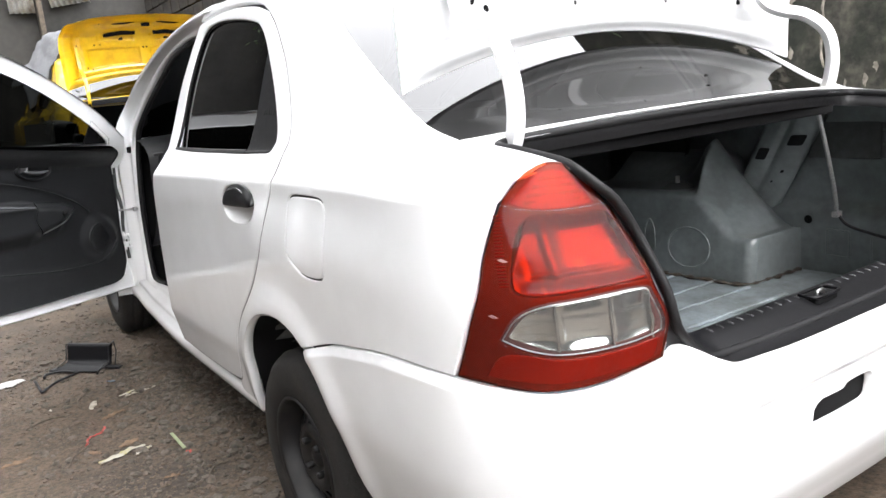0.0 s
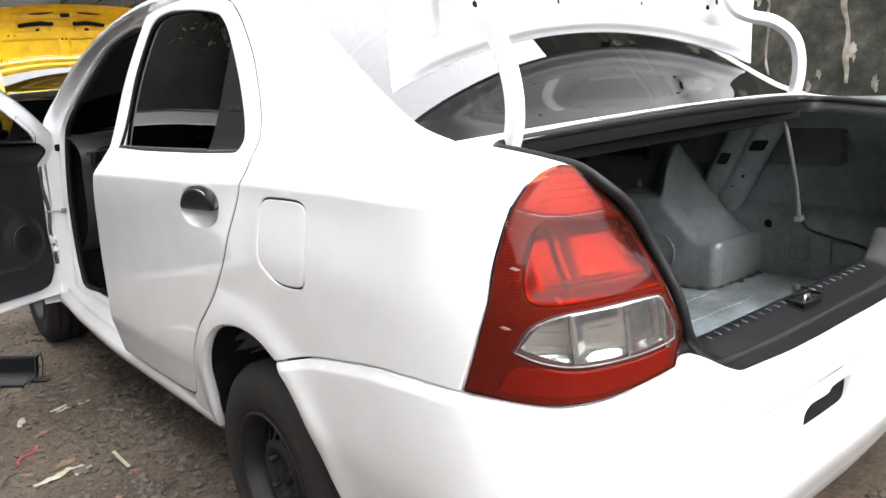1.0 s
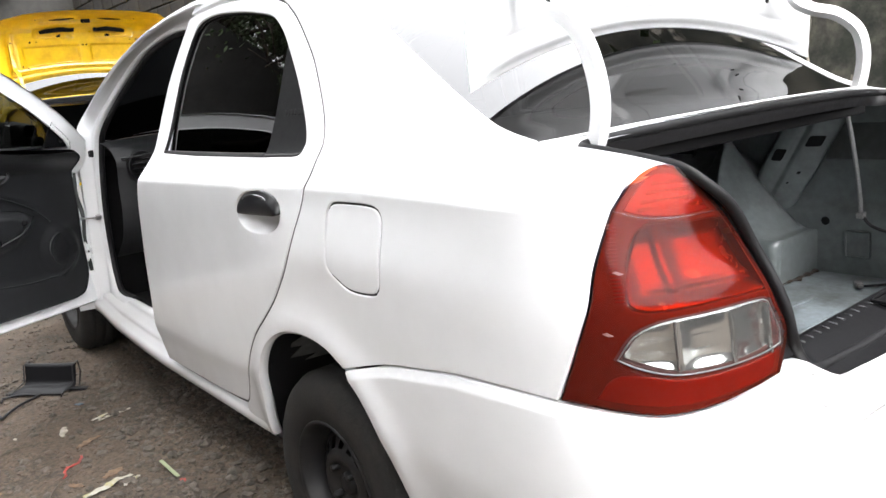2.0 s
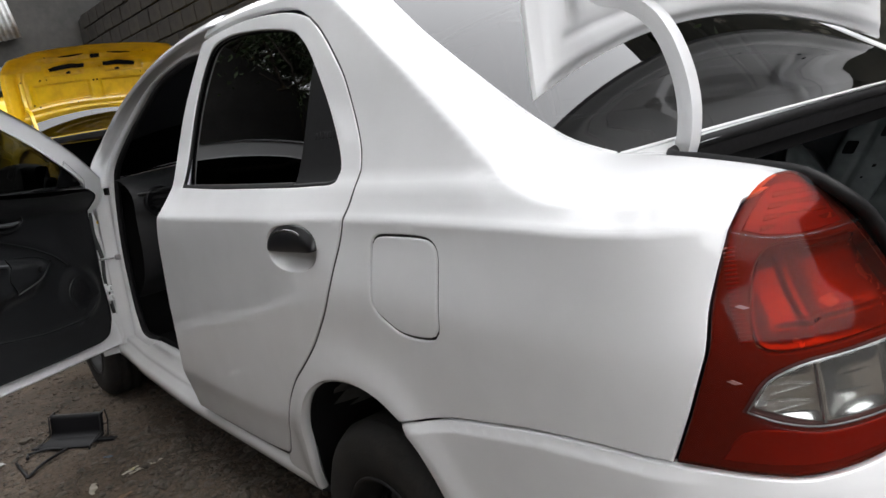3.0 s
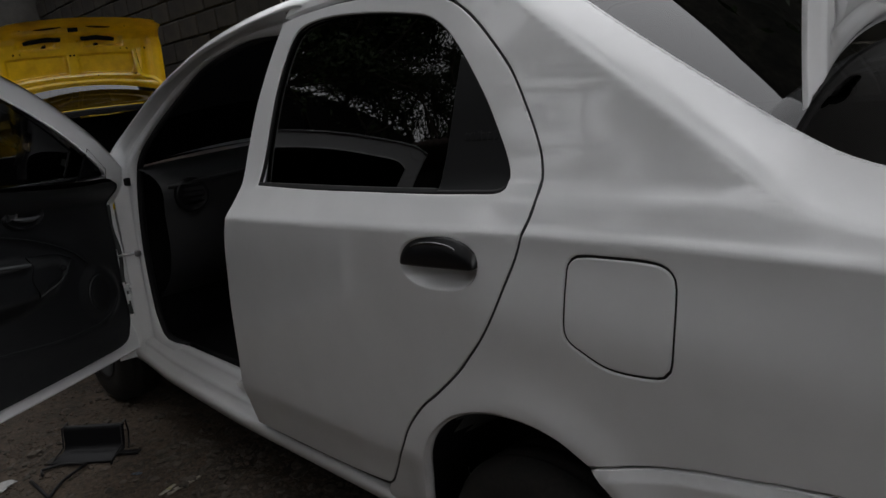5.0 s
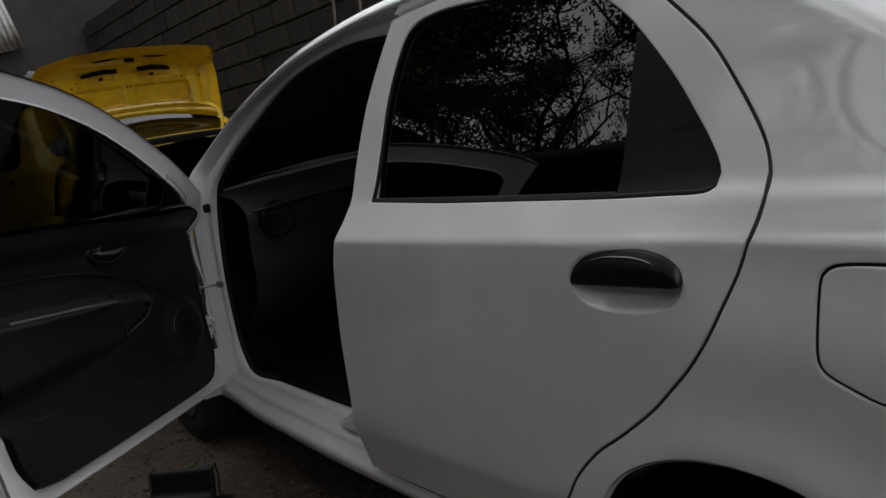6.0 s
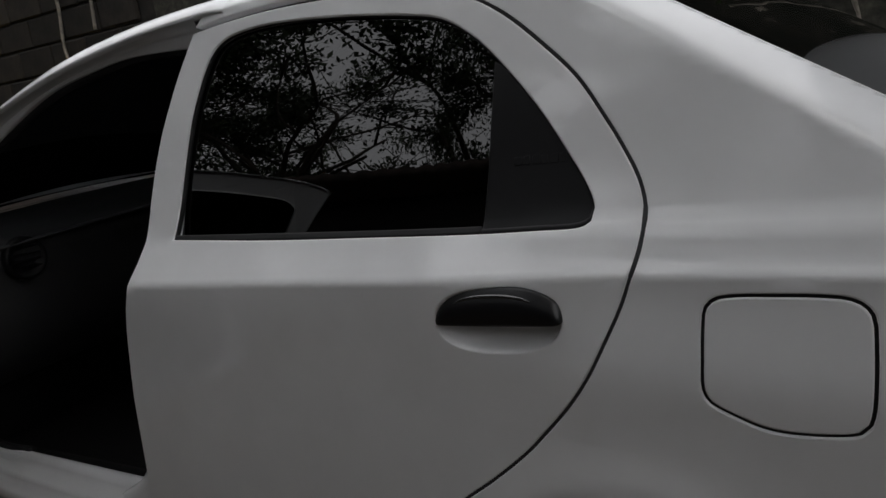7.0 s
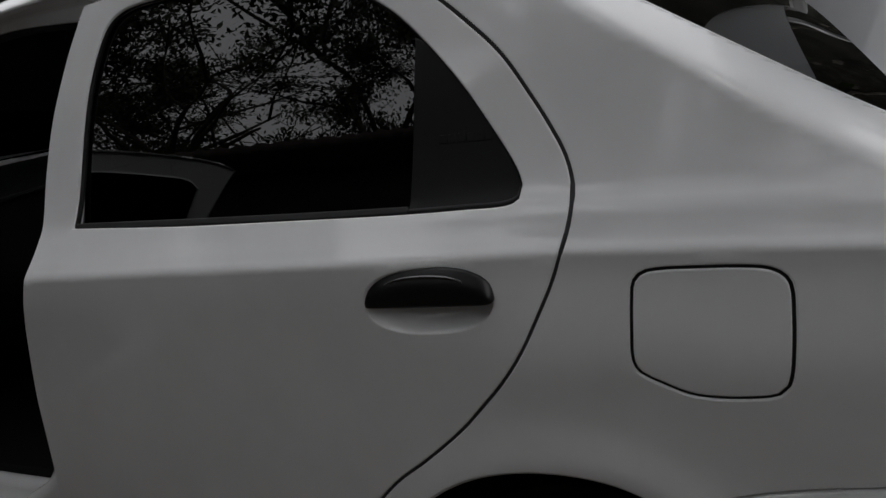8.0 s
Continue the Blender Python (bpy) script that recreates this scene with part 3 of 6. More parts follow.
def body_skin(s, v):
    """The flank below the fold; past it v runs on over the roll to the roof edge, the glass or the trunk's mouth."""
    _, z, b, k, e = roll_at(s)
    if v <= z:
        return side(s, v)
    f = (v - z) / (REACH * .82)
    a = Vector(side(s, z))
    if f <= 1:
        c = a + ((b - a) - k * (b - a).dot(k)) * .34
        return tuple(a * (1 - f) ** 2 + c * 2 * f * (1 - f) + b * f * f)
    f = min(1.05, (f - 1) / (1 / .82 - 1))
    return tuple(b.lerp(e, f) + Vector((0, 0, .006 * f * (1 - f))))


def quarter(car, coat, right=False, flap=True):
    """The rear quarter with roof side, pillar, wheel arch and fuel flap."""
    seam = smooth_line(SEAM, sharp=60)
    rail = [(1.03, 1.405), (.95, 1.413), (.80, 1.417), (.65, 1.410), (.50, 1.393), (.42, 1.375)]
    outline = on_flank(smooth_line(rail, sharp=60)[:-1] + seam)
    outline += on_flank(smooth_line([(.640, .296), (.645, .262), (.560, .245), (.503, .236)], sharp=20)[1:-1])
    outline += on_flank(smooth_line(ARCH, sharp=60))
    outline += [tuple(q) for q in smooth_line(BUMPER_LINE, sharp=60)[1:]] + [tuple(q) for q in smooth_line(LAMP_FRONT[:7], sharp=60)[1:]]
    outline += [(s, fold_z(s) + REACH) for s in np.linspace(ROLL[-1][0], ROLL[0][0], 110)]
    outline = [tuple(q)[:2] for q in outline]
    hole = on_flank(smooth_line(FLAP, closed=True, sharp=70))
    bands = [crease] + [lambda u, d=d: fold_z(u) + d for d in (.0, .034, .068, .10, REACH * .82)]
    q = part("quarter_panel", panel("quarter_panel", grown(ccw(outline), -.002), body_skin, [hole] if flap else [], rows=bands, flip=right, depth=.016), coat, car)
    if flap:
        part("fuel_flap", panel("fuel_flap", grown(ccw(hole), -.0048), side, grid=.02, flip=right, depth=.014, roll=.003), coat, q, "painted fuel filler flap")
        # a black sheet behind the flap darkens its gap like shade
        part("flap_recess", panel("flap_recess", grown(ccw(hole), .006), side, grid=.05, flip=right, sink=.005, depth=.004), RUBBER, q)
    # the inner lip of the arch
    lip = smooth_line(ARCH + ARCH_LOW, .02, sharp=60)
    sign = 1 if right else -1
    rows = [[(sign * (width(y, z) - d), y + (AXLE_Y - y) * k, z + (AXLE_Z - z) * k) for d, k in ((.004, -.002), (.006, .006), (.016, .008), (.026, -.01))] for y, z in lip]
    part("arch_lip", loft("arch_lip", rows), coat, q)
    rows = [[(sign * (width(y, z) - d), y + (AXLE_Y - y) * k, z + (AXLE_Z - z) * k) for d, k in ((.03, -.02), (.15, -.08), (.25, -.08), (.28, .1), (.285, .5), (.285, .97))] for y, z in smooth_line([(.53, .20)] + ARCH + ARCH_LOW, .03, sharp=60)]
    part("wheel_house_liner", loft("wheel_house_liner", rows), RUBBER, q, "black wheel house liner")
    return q


def tail_lamp(car, right=False):
    """A wrap-round tail lamp: red lens with a clear band, over moulded reflectors."""
    outline = [tuple(q)[:2] for q in smooth_line(LAMP_FRONT + LAMP_BACK + LAMP_LOW, closed=True, sharp=55)]
    outline = grown(ccw(outline), -.002)
    clear = [tuple(q)[:2] for q in smooth_line(LAMP_CLEAR, closed=True, sharp=70)]
    chamber = [tuple(q)[:2] for q in smooth_line(LAMP_CHAMBER, closed=True, sharp=75)]
    upper = [tuple(q)[:2] for q in smooth_line(LAMP_UPPER, closed=True, sharp=75)]
    inner = clip_loop(grown(ccw(clear), -.006), grown(outline, -.008))
    lamp = part("tail_lamp", panel("tail_lamp", outline, side, [grown(ccw(chamber), -.001), inner], grid=.02, sink=.008, depth=.03, flip=right, roll=.003), LAMP_DARK, car, "dark red lamp housing")
    back = grown(ccw(clear), .002)
    red = part("red_lens", panel("red_lens", outline, side, [clip_loop(back, outline)], grid=.02, depth=.05, flip=right, roll=.004), LENS_RED, lamp, "glossy red plastic lens")
    red.visible_shadow = False
    clear_ob = part("clear_lens", panel("clear_lens", clip_loop(grown(ccw(clear), -.001), outline), side, grid=.02, sink=-.003, depth=.014, flip=right, roll=.004), LENS_CLEAR, lamp, "clear ribbed plastic lens")
    clear_ob.visible_shadow = False
    def cups(s, z):
        """Three hollow mirrors side by side."""
        x, y, zz = side(s, z)
        k = abs(math.sin(math.pi * (s - .438) / .064)) ** .6
        d = .007 + .010 * k * ease(.682, .71, z) * ease(.778, .745, z)
        n = Vector((x, y + .25, 0)).normalized()
        return (x - n.x * d, y - n.y * d, zz)
    part("reflector", panel("reflector", inner, cups, grid=.007, depth=.006, flip=right, roll=.002), CHROME, lamp, "chrome reflector")
    brim = [Vector(side(*p)) for p in grown(inner, .003)]
    brim = [Vector(((-p.x if right else p.x) * .9985, p.y + .002, p.z)) for p in brim]
    part("reflector_rim", tube("reflector_rim", brim + brim[:1], .0013, 6, cap=False), SILVER, lamp, "silver lamp rim")
    for s in (.502, .566, .612):
        rib = [(s - .0013, .690), (s + .0013, .690), (s + .0013, .768), (s - .0013, .768)]
        part("reflector_rib", panel("reflector_rib", rib, side, grid=.02, sink=.001, depth=.010, flip=right, roll=.001), CHROME, lamp)
    for z in (.715, .737):
        rib = [(.455, z), (.625, z + .004), (.625, z + .0065), (.455, z + .0025)]
        part("lens_rib", panel("lens_rib", rib, side, grid=.03, sink=-.0042, depth=.003, flip=right, roll=.0006), LENS_CLEAR, lamp)

    def dish(s, z):
        x, y, zz = side(s, z)
        # two hollows side by side with a ridge between, and a step along their foot
        wide = ease(.452, .474, s) * ease(.624, .594, s)
        k = wide * (1 - .38 * math.exp(-((s - .508) / .007) ** 2)) * (.75 + .25 * ease(.50, .53, s)) * ease(.785, .802, z) * ease(.906, .872, z)
        k -= .22 * math.exp(-((z - .808 - .05 * (s - .54)) / .0035) ** 2) * wide
        n = Vector((x, y + .25, 0)).normalized()
        return (x - n.x * (.012 + .030 * k), y - n.y * (.012 + .030 * k), zz)
    part("lamp_chamber", panel("lamp_chamber", chamber, dish, grid=.006, depth=.006, flip=right, roll=.002), LAMP_ORANGE, lamp, "bright red lamp chamber")
    lower = [(.402, .650), (.45, .641), (.5, .636), (.56, .642), (.612, .656), (.620, .688), (.58, .679), (.506, .675), (.458, .687), (.425, .684)]
    part("lower_reflector", panel("lower_reflector", [tuple(q)[:2] for q in smooth_line(lower, closed=True, sharp=75)], side, grid=.02, sink=.0055, depth=.004, flip=right, roll=.002), LAMP_RED, lamp, "red reflector strip")
    part("upper_reflector", panel("upper_reflector", upper, side, grid=.015, sink=.006, depth=.01, flip=right, roll=.002), LAMP_RED, lamp)
    for k in range(4):
        bar = [(.500 + .004 * k, .924 + .012 * k), (.578 - .007 * k, .922 + .012 * k), (.576 - .007 * k, .928 + .012 * k), (.501 + .004 * k, .930 + .012 * k)]
        part("reflector_step", panel("reflector_step", bar, side, grid=.02, sink=.0042, depth=.004, flip=right, roll=.001), LAMP_ORANGE, lamp)
    for k in range(22):
        z = .800 + k * .0052
        s = .440 + (z - .80) * .16
        tooth = [(s, z), (s + .012, z), (s + .012, z + .0026), (s, z + .0026)]
        part("reflector_tooth", panel("reflector_tooth", tooth, side, grid=.02, sink=.004, depth=.006, flip=right, roll=.0005), LAMP_RED, lamp)
    line = [(.469, .927), (.500, .914), (.545, .908), (.598, .910), (.598, .9125), (.545, .9105), (.500, .9165), (.469, .9295)]
    part("lens_step", panel("lens_step", [tuple(q)[:2] for q in smooth_line(line, closed=True)], side, grid=.02, sink=-.0025, depth=.004, flip=right, roll=.001), LENS_CLEAR, lamp)
    for s, z in ((.455, .840), (.423, .753)):
        chip = [(s - .006, z + .0025), (s, z + .004), (s + .008, z - .001), (s + .001, z - .002)]
        part("lens_scratch", panel("lens_scratch", chip, side, grid=.02, sink=-.0012, depth=.002, flip=right, roll=.0006), SCUFF, lamp, "pale scuff on the lens")
    return lamp


def clip_loop(poly, outer):
    """A loop drawn in where it would leave another loop."""
    pulled = []
    c = (sum(q[0] for q in poly) / len(poly), sum(q[1] for q in poly) / len(poly))
    room = grown(outer, -.006)
    for q in poly:
        k = 1.0
        while k > .3 and not inside((c[0] + (q[0] - c[0]) * k, c[1] + (q[1] - c[1]) * k), room):
            k -= .01
        pulled.append((c[0] + (q[0] - c[0]) * k, c[1] + (q[1] - c[1]) * k))
    return pulled


def rear_bumper(car, coat):
    """The bumper and tail skin, wrapped round from arch to arch, with the plate recess."""
    def skin(u, z):
        s = u if u <= 1 else 2 - u
        top = float(np.interp(s, [q[0] for q in BUMPER_LINE], [q[1] for q in BUMPER_LINE]))
        x, y, z = side(s, z)
        # it stands proud of the quarter panel, with a rounded shoulder
        proud = .008 * ease(.001, .024, top - z) * ease(.42, .33, s)
        n = Vector((x, min(0, y + .25), 0)).normalized()
        x, y = x + n.x * proud, y + n.y * proud
        # the recess for the number plate
        k = ease(.715, .765, s) * ease(.335, .365, z) * ease(.520, .492, z)
        y += .055 * k
        # a soft step under the lamps
        y -= .004 * ease(.60, .57, z) * ease(0, .3, s)
        return (x if u <= 1 else -x, y, z)
    bottom = [(-.030, .235), (.10, .220), (.35, .205), (.60, .190), (.80, .180), (1.0, .178)]
    left = on_flank(smooth_line(ARCH_LOW[::-1] + [(-.005, .560)], .015, sharp=60))
    rim = [tuple(q)[:2] for q in smooth_line(BUMPER_LINE, .015, sharp=60)][1:] + [tuple(q)[:2] for q in smooth_line([(.350, .6405)] + LAMP_LOW[::-1] + [(.625, .649), (.640, .664), (.655, .662),
                                                                                                                     (.688, .634), (.713, .614), (.745, .604), (.80, .601), (.90, .600), (1.0, .600)], .015, sharp=80)][1:]
    half = left + rim
    low = [tuple(q)[:2] for q in smooth_line(bottom, .02, sharp=60)]
    loop = half + [(2 - s, z) for s, z in half[::-1][1:]] + [(2 - s, z) for s, z in low] + low[::-1][1:]
    hole = [(.935, .432), (.924, .426), (.918, .418), (.918, .384), (.928, .374), (1.070, .374), (1.082, .384), (1.082, .431), (1.072, .441), (1.005, .441), (.996, .432)]
    hole = [tuple(q)[:2] for q in smooth_line(hole, .01, closed=True, sharp=100)]
    bumper = part("rear_bumper", panel("rear_bumper", grown(ccw(loop), -.0022), skin, [hole], grid=.022, depth=.02, rows=[lambda u: float(np.interp(u, [q[0] for q in BUMPER_LINE], [q[1] - .012 for q in BUMPER_LINE]))]), coat, car)
    part("recess_backing", block("recess_backing", (-.34, -.775, .30), (.34, -.76, .52)), CARPET, bumper)
    for u, z in ((.672, .585), (1.328, .585)):
        x, y, zz = skin(u, z)
        stud = part("bumper_stud", lathe("bumper_stud", [(.001, -.004), (.008, -.003), (.010, 0), (.010, .006)], 20), coat, bumper)
        stud.matrix_basis = pose(x, y, zz, 0, 0, 60 if u < 1 else 120)
    return bumper


def trunk_lid(car, coat, inner):
    """The raised lid, its pressed inner panel towards the tail, on two gooseneck arms."""
    def shape(u, v, lift=0.0):
        x = u * (.692 + .015 * v - .20 * max(0, v - .5) ** 1.3 - .08 * ease(.86, 1.0, v) * abs(u) ** 6)
        front = 1.215 - .105 * u * u
        crown = .062 * (1 - u * u)
        if v < .62:
            z, y = front + (1.535 - front) * v / .62, -.296 + crown - .03 * (v / .62) ** 2
        else:
            a = (v - .62) / .38
            z, y = 1.535 + .150 * math.sin(a * 1.25) - .05 * u * u * a, -.326 + crown * (1 - a * .5) - .23 * (1 - math.cos(a * 1.45)) - .10 * a
        return (x, y + .034 * (u + 1) - lift, z)

    def relief(u, v):
        d = .026
        a = abs(u)
        # a hem channel, a raised rim, two pressed fields, a middle rib and a shelf for the lock
        rim = min(ease(1.0, .955, a), ease(0, .045, v))
        low = .045 + .02 * a
        d -= .012 * math.exp(-((v - low - .035) / .012) ** 2) * ease(.92, .86, a)
        d += .006 * math.exp(-((v - low - .085) / .018) ** 2) * ease(.86, .80, a)
        field = ease(.060, .080, a) * ease(.70, .675, a + .35 * max(0, .28 - v)) * ease(.175, .195, v) * ease(.455, .435, v)
        d -= .024 * field
        d += .005 * math.exp(-((a - .74) / .012) ** 2) * ease(.16, .20, v) * ease(.52, .46, v)
        d -= .012 * ease(.775, .80, a) * ease(.87, .85, a) * ease(.10, .16, v) * ease(.70, .62, v)
        d -= .022 * ease(.55, .575, v) * ease(.715, .69, v) * ease(.12, .16, a) * ease(.58, .52, a)
        d += .010 * math.exp(-((v - .76) / .02) ** 2) * ease(.62, .52, a)
        d -= .012 * ease(.80, .83, v) * ease(.95, .91, v) * ease(.70, .62, a)
        return .007 + ((d - .026) * depth + .019) * rim
    depth = 1.0 if inner == YELLOW_INNER else .6
    us = [-1 + 2 * i / 150 for i in range(151)]
    vs = [i / 96 for i in range(97)]
    lid = part("trunk_lid", loft("trunk_lid", [[shape(u, v) for u in us] for v in vs]), coat, car)
    part("lid_inner_panel", loft("lid_inner_panel", [[shape(u * .995, .004 + v * .99, relief(u, v)) for u in us] for v in vs], flip=True), inner, lid)
    rim = [(u, 0) for u in us] + [(1, v) for v in vs[1:]] + [(u, 1) for u in us[::-1][1:]] + [(-1, v) for v in vs[::-1][1:-1]]
    rows = [[shape(u, v), Vector(shape(u * .9985, .001 + v * .997, .004)), Vector(shape(u * .995, .004 + v * .99, relief(u, v)))] for u, v in rim]
    part("lid_hem", loft("lid_hem", rows + rows[:1]), coat, lid)
    slot = CARPET
    for sgn in (-1, 1):
        pts = []
        for t in np.linspace(0, 1, 18):
            u = sgn * (.11 + .38 * t)
            v = .685 + .035 * math.sin(t * math.pi) - .035 * t
            pts.append(Vector(shape(u, v, relief(u, v) + .001)))
        part("lid_slot", tube("lid_slot", pts, lambda t: .004 + .0065 * math.sin(math.pi * (.15 + .8 * t)) ** .7, 10, flat=3.0), slot, lid, "dark pressed opening")
        for u, v, r in ((.28, .595, .021), (.02, .445, .009), (.80, .51, .013), (.60, .51, .009), (.53, .51, .005), (.72, .21, .010), (.66, .17, .010), (.24, .14, .005), (.58, .84, .006), (.47, .645, .012)):
            c = Vector(shape(sgn * u, v, relief(u, v) + .0012))
            o = part("lid_hole", lathe("lid_hole", [(.0005, 0), (r * .7, .0004), (r, .0015)], 18), slot, lid)
            o.matrix_basis = Matrix.Translation(c) @ pose(0, 0, 0, 0, 0, 90)
    for sgn in (-1, 1):
        pts = [Vector(shape(sgn * (.14 + .28 * t), .845 - .02 * t, relief(.14 + .28 * t, .845 - .02 * t) + .001)) for t in np.linspace(0, 1, 12)]
        part("lid_slot", tube("lid_slot", pts, lambda t: .002 + .003 * math.sin(math.pi * t), 8, flat=2.2), slot, lid, "dark pressed opening")
    c = Vector(shape(0, .80, relief(0, .8) + .003))
    part("lid_latch", block("lid_latch", (-.035, c.y - .012, c.z - .018), (.035, c.y + .004, c.z + .018), .005), slot, lid, "dark lid latch")
    path = [(-.33, .985), (-.39, .972), (-.440, .976), (-.473, 1.005), (-.487, 1.07), (-.476, 1.14), (-.446, 1.20), (-.40, 1.235), (-.36, 1.247), (-.335, 1.265), (-.322, 1.30), (-.318, 1.36), (-.322, 1.46)]
    for sgn in (-1, 1):
        line = smooth_line([(-.566, y, z) for y, z in path], .012)
        if sgn > 0:
            line = smooth_line([(.440, -.380, .985), (.475, -.392, .980), (.520, -.410, .985), (.556, -.426, 1.010), (.570, -.436, 1.06), (.571, -.438, 1.12), (.560, -.425, 1.175), (.530, -.385, 1.218),
                                (.490, -.338, 1.237), (.470, -.306, 1.262), (.465, -.285, 1.32), (.465, -.262, 1.46)], .012)
        arm = tube("lid_arm", line, .0132, 12, square=12)
        arm.polygons.foreach_set("use_smooth", [False] * len(arm.polygons))
        part("lid_arm", arm, coat, lid, "painted gooseneck hinge arm")
    return lid


def rear_glass(car, coat):
    rows = []
    edge = smooth_line([(-x * .995, y + .004, z - .004) for x, y, z in EDGE[4:12]], .03)
    for p in edge:
        k = 1 - (p.z - 1.02) / .4
        rows.append([Vector((p.x * c, p.y - (.055 + .03 * k) * (1 - c * c), p.z + (.032 - .012 * k) * (1 - c * c))) for c in np.linspace(1, -1, 33)])
    glass = part("rear_window", loft("rear_window", rows, flip=True), GLASS_REAR, car, "dark tinted rear window glass")
    part("rear_window_seal", tube("rear_window_seal", rows[-1], .003, 8), RUBBER, glass, "black rubber glass seal")
    side_line = [r[0] for r in rows]
    part("rear_window_seal", tube("rear_window_seal", side_line, .0018, 8), RUBBER, glass)
    for sgn in (1, -1):
        part("glass_reveal", tube("glass_reveal", [(sgn * p.x * 1.005, p.y, p.z + .0022) for p in side_line], .0042, 10), coat, glass, "painted lip beside the glass")
    part("rear_window_seal", tube("rear_window_seal", [(-p.x, p.y, p.z) for p in side_line], .0018, 8), RUBBER, glass)
    return rows[-1]


def roof(car, coat):
    edge = smooth_line([(-x, y, z) for x, y, z in [(.555, 1.46, 1.432), (.552, 1.25, 1.456)] + EDGE[:5]], .04)
    rows = [[Vector((p.x * c, p.y + .02 * (1 - c * c) * ease(.6, .25, p.y) * -1, p.z + .034 * (1 - c * c))) for c in np.linspace(1, -1, 25)] for p in edge]
    part("roof", loft("roof", rows, flip=False), coat, car)
    part("headliner", loft("headliner", [[q - Vector((0, 0, .03)) for q in r] for r in rows]), TRIM_LIGHT, car, "grey cloth headliner")


def trunk_mouth(car, coat, glass_line, fresh=True):
    """The deck behind the glass, the gutter and black seal round the trunk's mouth."""
    loop = smooth_line(both(MOUTH), .02, closed=True, sharp=80)
    n = len(loop)
    mid = Vector((0, -.60, .80))
    rows = [[p, p + (mid - p) * .02 + Vector((0, 0, -.012)), p + (mid - p) * .034 + Vector((0, .005, -.016)), p + (mid - p) * .036 + Vector((0, .008, -.026))] for p in loop]
    rim = part("trunk_gutter", loft("trunk_gutter", rows + rows[:1]), RUBBER, car, "dark trunk gutter")
    part("trunk_seal", tube("trunk_seal", loop + loop[:1], .0080, 10, flat=1.2, cap=False), RUBBER, car, "black rubber trunk seal")
    # deck panel between glass and mouth
    front = [q for q in glass_line]
    back = [Vector((q.x * .93, -.463 - .043 * (1 - (q.x / .655) ** 2), 1.006 + .017 * (1 - (q.x / .655) ** 2))) for q in front]
    part("deck_edge", tube("deck_edge", [q + Vector((0, -.006, .002)) for q in front], .0030, 8), coat, car, "painted edge along the rear glass")
    part("rear_deck", loft("rear_deck", [front, [a.lerp(b, .5) + Vector((0, 0, .003)) for a, b in zip(front, back)], back], flip=True), coat if fresh else CARPET, car)
    # the tail behind the lamps down to the bumper
    heights = [q[1] for q in LAMP_BACK[::-1]]
    for sgn in (1, -1):
        rows = []
        for p in smooth_line(MOUTH[6:13], .03):
            e = side(float(np.interp(p.z, heights, [q[0] for q in LAMP_BACK[::-1]])) + .004, min(p.z, .988))
            rows.append([(sgn * p.x, p.y, p.z), (sgn * (p.x + e[0]) / 2, (p.y + e[1]) / 2 + .012, p.z), (sgn * e[0], e[1] + .012, p.z)])
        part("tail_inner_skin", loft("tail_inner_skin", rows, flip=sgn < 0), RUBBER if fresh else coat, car)


